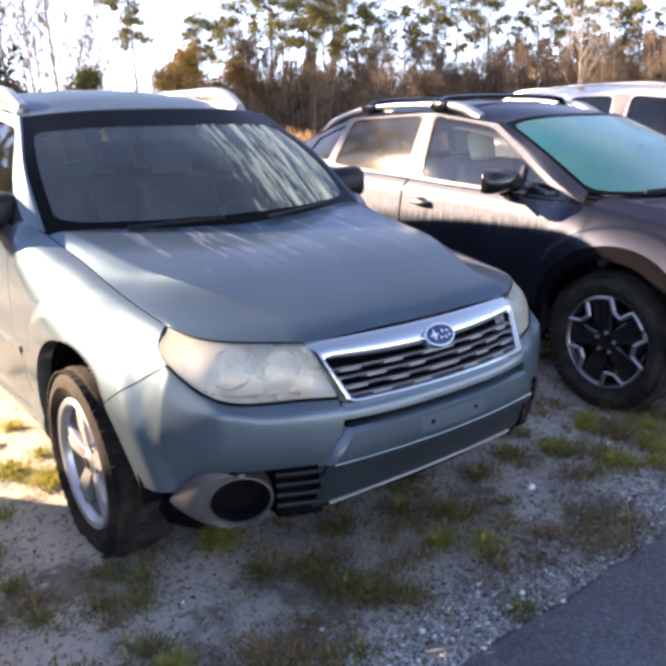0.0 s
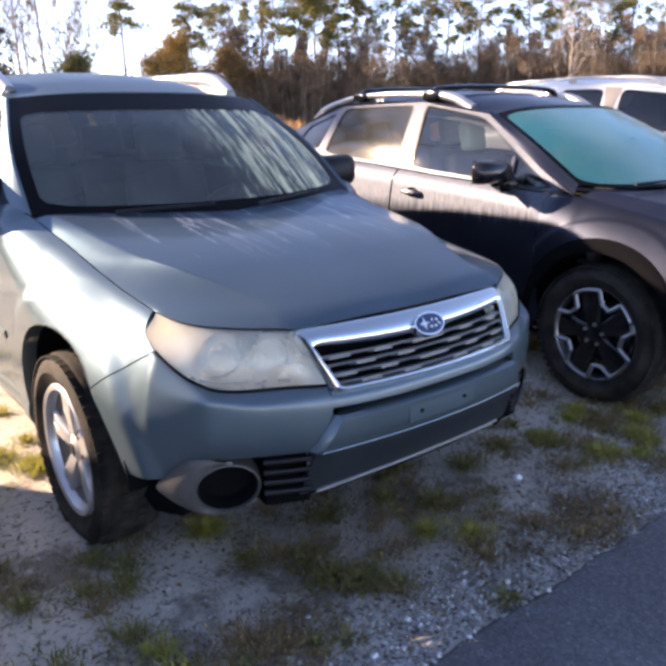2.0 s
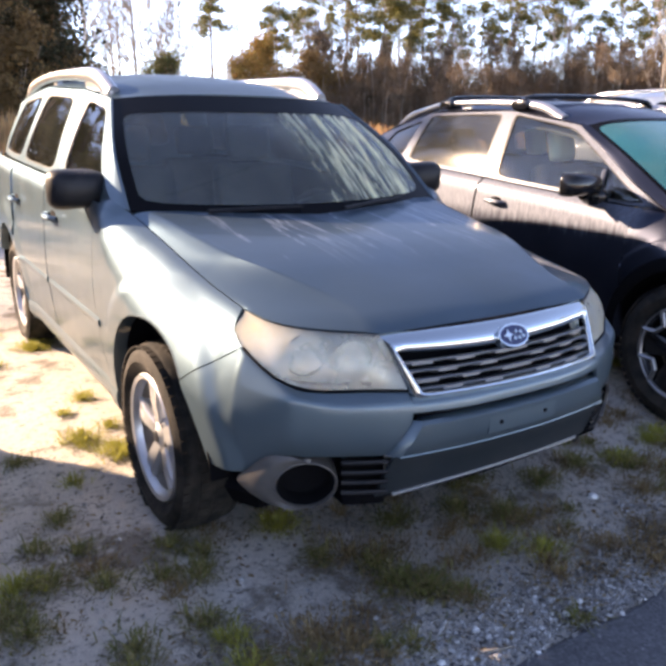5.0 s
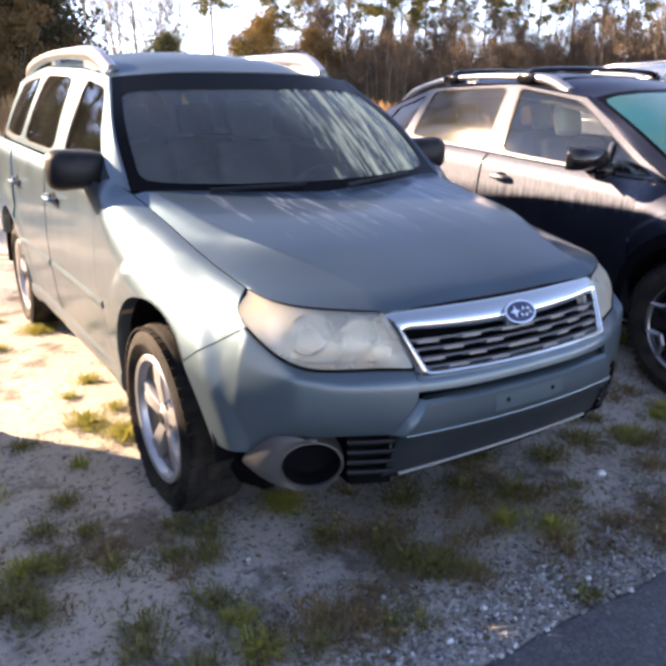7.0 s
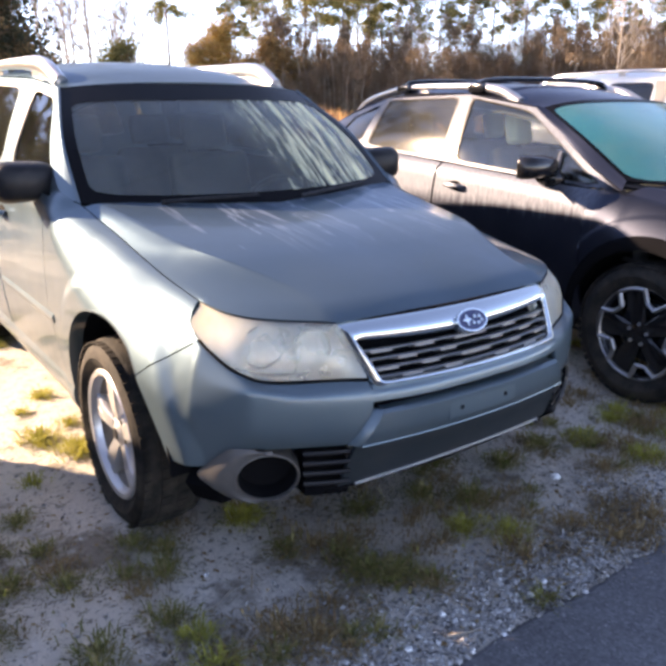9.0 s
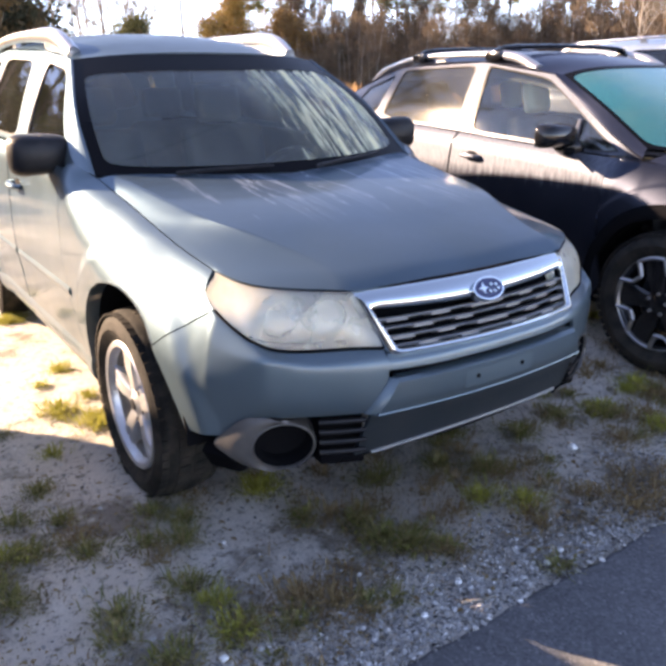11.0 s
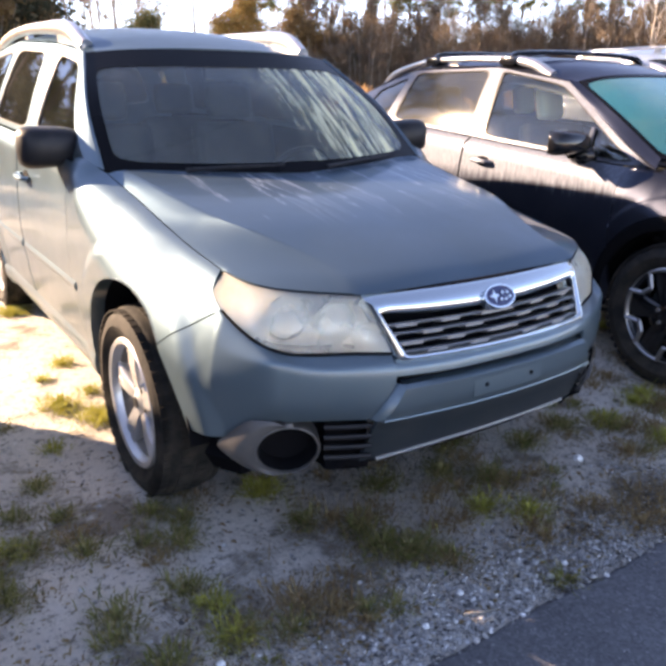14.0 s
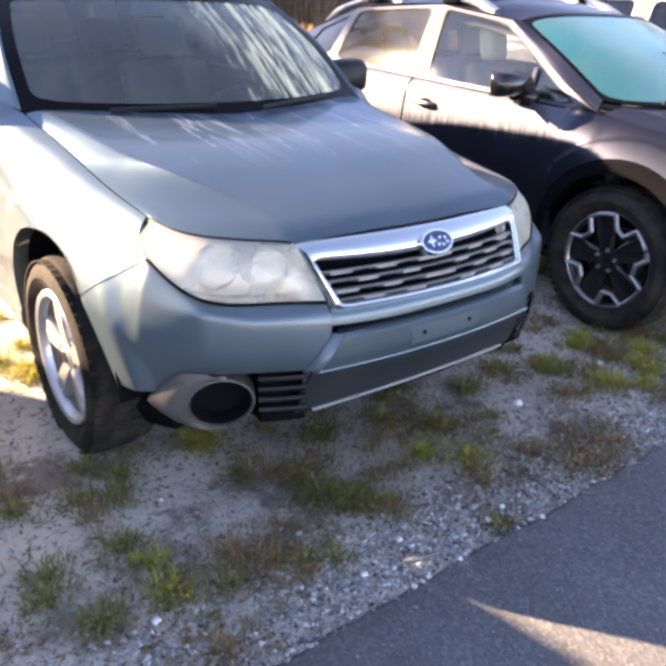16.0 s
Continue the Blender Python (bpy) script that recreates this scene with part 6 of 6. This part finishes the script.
def thicket():
    """The far wall of saplings and scrub, uncountable: one mesh of stems and one of leaf sprays."""
    r = np.random.default_rng(3)
    stems, cs, rs = [], [], []
    for i in range(820):
        t = r.random()
        x, y = 40 + 52 * t + r.normal() * 3, 73 - 33 * t + r.normal() * 3.5
        h = (5.2 + 5.6 * r.random()**1.4) * (0.76 + 0.32 * t)
        stems.append(tube([(x, y, 0), (x + r.normal() * 0.2, y, h * 0.5), (x + r.normal() * 0.5, y, h)], [0.08, 0.05, 0.015], 4, n=4))
        for _ in range(7):
            cs.append((x + r.normal() * 0.7, y + r.normal() * 0.7, h * (0.2 + 0.8 * r.random())))
            rs.append(0.6 + 0.7 * r.random())
    for i in range(160):
        t = r.random()
        x, y = -40 + 85 * t + r.normal() * 3, 70 + r.normal() * 4
        h = 3.5 + 3 * r.random()
        stems.append(tube([(x, y, 0), (x, y, h * 0.5), (x + r.normal() * 0.4, y, h)], [0.07, 0.05, 0.015], 4, n=4))
        for _ in range(4):
            cs.append((x + r.normal() * 0.8, y + r.normal() * 0.8, h * (0.15 + 0.8 * r.random())))
            rs.append(0.6 + 0.6 * r.random())
    w = tagged(part("thicket_stems", join(*stems), M_GREYBARK, None), "grey stems of a leafless sapling thicket", "thicket", kind="stuff")
    v, f = sprays(cs, rs, 100, 0.065, 1.0, 2.6, True)
    tw = leaf_part("thicket", (v, f), M_TWIG, None)
    tagged(tw, "brown winter thicket of twigs and dead leaves", "thicket", kind="stuff")
    back = [(44 + 52 * t + r.normal() * 2, 77 - 33 * t + r.normal() * 2, 2.0 + 6.0 * r.random() ** 1.3 * (0.75 + 0.3 * t)) for t in r.random(230)]
    tagged(leaf_part("evergreen_understorey", sprays(back, 0.8 + 0.9 * r.random(230), 220, 0.13), M_DARKLEAF, None), "dark evergreen saplings behind the brown thicket", "undergrowth", kind="stuff")
    low = [(40 + 52 * t + r.normal() * 2, 70 - 33 * t + r.normal() * 2, 0.8 + 1.2 * r.random()) for t in r.random(260)]
    v, f = sprays(low, 0.8 + 0.7 * r.random(260), 40, 0.2)
    tagged(leaf_part("undergrowth", (v, f), M_RUST, None), "rust coloured undergrowth", "undergrowth", kind="stuff")


thicket()


def straw_field():
    """Tall dry grass at the lot's far side."""
    r = np.random.default_rng(9)
    n = 26000
    x, y = r.uniform(-14, 60, n), 12.5 + 36 * r.random(n) ** 1.6
    x = np.where(r.random(n) < 0.45, r.uniform(-9, 3, n), x)
    h = (0.7 + 0.9 * r.random(n)) * (0.8 + 0.3 * np.sin(x * 0.9) * np.cos(y * 0.7))
    a = r.random(n) * 2 * math.pi
    w = 0.02 + 0.03 * r.random(n)
    dx, dy = np.cos(a) * w, np.sin(a) * w
    lx, ly = r.normal(size=n) * 0.16, r.normal(size=n) * 0.16
    z = np.array([lump(p, q) for p, q in zip(x, y)])
    v = np.stack([np.stack([x - dx, y - dy, z], 1), np.stack([x + dx, y + dy, z], 1), np.stack([x + lx * 0.5 + dx, y + ly * 0.5 + dy, z + h * 0.6], 1), np.stack([x + lx, y + ly, z + h], 1), np.stack([x + lx * 0.5 - dx, y + ly * 0.5 - dy, z + h * 0.6], 1)], 1).reshape(-1, 3)
    k = np.arange(len(v) // 5)[:, None] * 5
    f = [*(k + (0, 1, 2, 4)).tolist(), *(k + (4, 2, 3)).tolist()]
    tagged(leaf_part("dry_grass", (v, f), M_STRAW, None), "tall orange brown dry grass", "grass", kind="stuff")


straw_field()


# ---- small things on the verge ----
M_GREEN = leaf_material("green_grass", (0.11, 0.12, 0.03), (0.2, 0.19, 0.05), (0.34, 0.27, 0.12))
M_YELLOW = leaf_material("yellow_green_grass", (0.3, 0.3, 0.045), (0.42, 0.38, 0.07), (0.2, 0.2, 0.05))
M_BROWN = leaf_material("brown_grass", (0.24, 0.17, 0.08), (0.32, 0.22, 0.1), (0.2, 0.11, 0.05))
M_STONE = bpy.data.materials.new("limestone_gravel")


def gravel_material(m):
    m.use_nodes = True
    nt, p = m.node_tree, m.node_tree.nodes["Principled BSDF"]
    g = nt.nodes.new("ShaderNodeNewGeometry")
    c = ramp(nt, g.outputs["Random Per Island"], [(0.0, (0.05, 0.046, 0.042)), (0.22, (0.18, 0.17, 0.16)), (0.7, (0.36, 0.35, 0.335)), (0.96, (0.5, 0.49, 0.47)), (1.0, (0.78, 0.77, 0.75))])
    f = ramp(nt, noise_node(nt, 70, 4), [(0.3, grey(0.75)), (0.7, grey(1.15))])
    nt.links.new(mixed(nt, 1.0, c, f, "MULTIPLY"), p.inputs["Base Color"])
    p.inputs["Roughness"].default_value = 0.85


gravel_material(M_STONE)


def tufts(name, spots, mat, label, per=70, length=0.055, wide=0.13):
    """Blades of grass in tufts: each blade a bent, tapering strip."""
    V = []
    r = np.random.default_rng(len(spots) * 7 + per)
    for x0, y0, k in spots:
        n = int(per * k)
        a = r.random(n) * 2 * math.pi
        d = wide * k**0.5 * np.abs(r.normal(size=n)) * 0.55
        x, y = x0 + d * np.cos(a), y0 + d * np.sin(a)
        L = length * k**0.4 * (0.25 + 0.75 * r.random(n) ** 1.5)
        b = a + r.normal(size=n) * 0.7
        w = 0.0011 + 0.0014 * r.random(n)
        out = L * (0.5 + 1.0 * r.random(n))
        z = np.array([lump(p, q) for p, q in zip(x, y)]) - 0.004
        sx, sy = -np.sin(b) * w, np.cos(b) * w
        mx, my, mz = x + np.cos(b) * out * 0.4, y + np.sin(b) * out * 0.4, z + L * 0.75
        ex, ey, ez = x + np.cos(b) * out, y + np.sin(b) * out, z + L * (0.55 + 0.45 * r.random(n))
        V.append(np.stack([np.stack([x - sx, y - sy, z], 1), np.stack([x + sx, y + sy, z], 1), np.stack([mx + sx, my + sy, mz], 1), np.stack([ex, ey, ez], 1), np.stack([mx - sx, my - sy, mz], 1)], 1).reshape(-1, 3))
    v = np.vstack(V)
    k = np.arange(len(v) // 5)[:, None] * 5
    tagged(leaf_part(name, (v, [*(k + (0, 1, 2, 4)).tolist(), *(k + (4, 2, 3)).tolist()]), mat, None), label, "grass", kind="stuff")


r8 = np.random.default_rng(21)
green = [(-0.85, 0.70, 0.8), (-0.93, 0.55, 0.7), (-0.83, 0.50, 0.8), (-0.90, 0.29, 0.9), (-1.10, 0.27, 0.9), (-1.04, 0.04, 0.9), (-0.25, 0.09, 1.6), (-0.30, 0.16, 1.2), (-0.32, 0.27, 1.0), (0.14, 0.40, 1.1), (0.28, 0.27, 1.0), (0.57, 0.39, 1.2), (0.84, 0.44, 1.2),
         (1.67, 0.44, 1.6), (1.02, 0.32, 1.0), (0.04, -0.25, 0.6), (-1.18, 1.62, 0.8), (-1.13, 1.06, 0.7), (-1.09, 0.60, 0.8), (-1.26, 0.72, 0.8), (-1.33, 0.48, 0.9), (-1.44, 0.59, 1.4), (-1.24, 0.91, 0.7), (-1.11, 0.83, 0.6), (-1.34, 0.58, 0.8), (-0.45, 0.40, 0.9), (-0.1, 0.45, 1.2), (0.35, 0.55, 1.0)]
green += [(x, y, 0.3 + 0.5 * k) for x, y, k in zip(r8.uniform(-1.6, 2.6, 40), r8.uniform(-0.1, 1.0, 40), r8.random(40) ** 2)]
tufts("grass_tufts", green, M_GREEN, "thin green grass tufts in the sand", 230, 0.05, 0.08)
yellow = [(-0.48, 0.63, 1.2), (-0.86, 0.18, 0.7), (-0.86, 0.05, 0.7), (1.11, 0.11, 1.2), (0.11, 0.15, 0.9), (0.21, 0.04, 0.8), (-0.82, 3.26, 2.0), (-0.90, 1.71, 1.5), (-0.78, 1.51, 1.8), (-0.77, 2.25, 0.9), (-1.33, 0.72, 0.9), (-0.74, 1.82, 0.6), (-0.90, 2.07, 0.5), (-1.25, 2.4, 0.7), (-1.5, 3.1, 0.8)]
yellow += [(x, y, 0.3 + 0.6 * k) for x, y, k in zip(r8.uniform(-3, -0.9, 25), r8.uniform(1.2, 7, 25), r8.random(25))]
yellow += [(x, y, 0.5 + 0.7 * k) for x, y, k in zip(r8.uniform(0.9, 2.7, 22), r8.uniform(0.0, 1.4, 22), r8.random(22))]
tufts("sunlit_weeds", yellow, M_YELLOW, "yellow green weeds in the sand", 300, 0.05, 0.075)
brown = [(-0.66, 0.06, 1.7), (-0.60, -0.01, 1.5), (-0.84, -0.20, 1.2), (0.87, 0.14, 1.3), (0.42, -0.04, 1.1), (0.48, -0.20, 1.5), (0.58, -0.22, 1.2), (0.69, -0.18, 1.3), (1.41, 0.10, 1.4), (1.2, -0.1, 1.3), (1.1, 0.11, 1.0)]
brown += [(x, y, 0.3 + 0.6 * k) for x, y, k in zip(r8.uniform(-1.5, 2.6, 70), r8.uniform(-0.25, 0.8, 70), r8.random(70))]
brown += [(x, y, 0.8 + 0.7 * k) for x, y, k in zip(r8.uniform(0.8, 2.7, 34), r8.uniform(-0.15, 1.3, 34), r8.random(34))]
brown += [(x, y, 0.7 + 0.6 * k) for x, y, k in zip(r8.normal(0.05, 0.2, 9), r8.normal(0.2, 0.12, 9), r8.random(9))]
tufts("withered_grass", brown, M_BROWN, "withered brown grass and stalks", 170, 0.042, 0.12)


def gravel():
    """Loose stones, thick along the asphalt and thinning into the sand."""
    bm = bmesh.new()
    bmesh.ops.create_icosphere(bm, subdivisions=1, radius=1)
    bv = np.array([v.co[:] for v in bm.verts])
    bf = np.array([[v.index for v in f.verts] for f in bm.faces])
    bm.free()
    r = np.random.default_rng(5)
    n, m = 26000, 2200
    x = np.r_[r.uniform(-1.9, 3.4, n), r.uniform(-2.0, 3.0, m)]
    y = np.r_[-0.305 + np.abs(r.normal(size=n)) * 0.15 + 0.04 * r.random(n), r.uniform(-0.2, 1.6, m)]
    n += m
    s = 0.0022 + 0.0062 * r.random(n) ** 2.6
    k = bv[None] * (1 + r.normal(size=(n, len(bv), 1)) * 0.24)
    k = k * (s[:, None] * np.stack([0.9 + 0.6 * r.random(n), 0.7 + 0.4 * r.random(n), 0.45 + 0.35 * r.random(n)], 1))[:, None]
    a = r.random(n) * 6.283
    c, t = np.cos(a)[:, None], np.sin(a)[:, None]
    z = np.array([max(lump(p, q), 0.004 if q < -0.28 else -9) for p, q in zip(x, y)]) + s * 0.25
    v = np.stack([k[:, :, 0] * c - k[:, :, 1] * t + x[:, None], k[:, :, 0] * t + k[:, :, 1] * c + y[:, None], k[:, :, 2] + z[:, None]], 2).reshape(-1, 3)
    f = (bf[None] + (np.arange(n) * len(bv))[:, None, None]).reshape(-1, 3)
    tagged(leaf_part("gravel", (v, f), M_STONE, None), "loose pale limestone gravel along the asphalt", "gravel", kind="stuff")


gravel()


def litter():
    """Dead leaves and bark crumbs."""
    r = np.random.default_rng(15)
    n = 3200
    x, y = r.uniform(-1.8, 2.8, n), -0.25 + 1.5 * r.random(n) ** 1.3
    z = np.array([lump(p, q) for p, q in zip(x, y)]) + 0.003
    a = r.random(n) * 6.283
    s = 0.004 + 0.011 * r.random(n) ** 2
    c, t = np.cos(a) * s, np.sin(a) * s
    lift = r.random(n) * 0.006
    v = np.stack([np.stack([x - c, y - t, z], 1), np.stack([x + t * 0.5, y - c * 0.5, z + lift], 1), np.stack([x + c, y + t, z + 0.002], 1), np.stack([x - t * 0.5, y + c * 0.5, z + lift * 0.7], 1)], 1).reshape(-1, 3)
    tagged(leaf_part("leaf_litter", (v, np.arange(len(v)).reshape(-1, 4)), M_BROWN, None), "dead leaves and bark crumbs on the sand", "leaf litter", kind="stuff")


litter()
M_DUFF = leaf_material("dark_duff", (0.075, 0.055, 0.036), (0.12, 0.085, 0.05), (0.2, 0.14, 0.075))


def duff():
    """Dark mats of dead blades and crumbs round the foot of the tufts."""
    r = np.random.default_rng(33)
    V = []
    for x0, y0, k in green[:28] + brown[:45] + yellow[:8]:
        n = int(170 * k)
        x, y = x0 + r.normal(size=n) * 0.075 * k**0.5, y0 + r.normal(size=n) * 0.06 * k**0.5
        z = np.array([lump(p, q) for p, q in zip(x, y)]) + 0.003 + 0.006 * r.random(n)
        a, s, w = r.random(n) * 6.283, 0.003 + 0.016 * r.random(n) ** 2, 0.0009 + 0.002 * r.random(n)
        c, t = np.cos(a), np.sin(a)
        tip = 0.008 * r.random(n)
        V.append(np.stack([np.stack([x - c * s, y - t * s, z], 1), np.stack([x + t * w, y - c * w, z + 0.002], 1), np.stack([x + c * s, y + t * s, z + tip], 1), np.stack([x - t * w, y + c * w, z + 0.002], 1)], 1).reshape(-1, 3))
    v = np.vstack(V)
    tagged(leaf_part("dead_thatch", (v, np.arange(len(v)).reshape(-1, 4)), M_DUFF, None), "dark dead thatch round the grass tufts", "dead grass", kind="stuff")


duff()


def twig(points, r, label):
    pts = [(x, y, lump(x, y) + r + 0.002) for x, y in points]
    ob = part("twig", tube(pts, [r, r * 0.9, r * 0.5], 6, n=12), M_GREYBARK, None)
    tagged(ob, label, "twig", "twigs on the verge")


twig([(-0.80, 0.27), (-0.745, 0.275), (-0.70, 0.30), (-0.66, 0.30)], 0.0028, "thin bent grey twig lying on sand")
twig([(-0.31, -0.205), (-0.26, -0.225), (-0.22, -0.235)], 0.005, "short dark broken twig among the gravel")
twig([(0.33, 0.02), (0.38, 0.035), (0.45, 0.03)], 0.003, "thin bent grey twig lying on sand")


def stone(x, y, s, label, seed, mat):
    bm = bmesh.new()
    bmesh.ops.create_icosphere(bm, subdivisions=2, radius=1)
    for v in bm.verts:
        v.co *= 1 + 0.35 * noise.noise(v.co * 1.3 + Vector((seed, 0, 0)))
        v.co = Vector((v.co.x * s, v.co.y * s * 0.8, v.co.z * s * 0.6))
    bmesh.ops.translate(bm, vec=(x, y, lump(x, y) + s * 0.35), verts=bm.verts)
    ob = part("stone", bm, mat, None)
    return tagged(ob, label, "stone", "white stones on the verge")


M_WHITESTONE = plastic("white_stone", (0.68, 0.68, 0.66), 0.9, 0.3)
for k, (x, y, s) in enumerate([(0.655, 0.20, 0.022), (-0.93, -0.02, 0.013), (-0.25, -0.13, 0.011), (0.02, -0.22, 0.014), (0.1, -0.2, 0.012), (-0.72, 0.42, 0.008), (1.25, 0.24, 0.02), (-0.42, -0.18, 0.012)]):
    stone(x, y, s, "small white stone lying on the sand", k * 3.1, M_WHITESTONE)
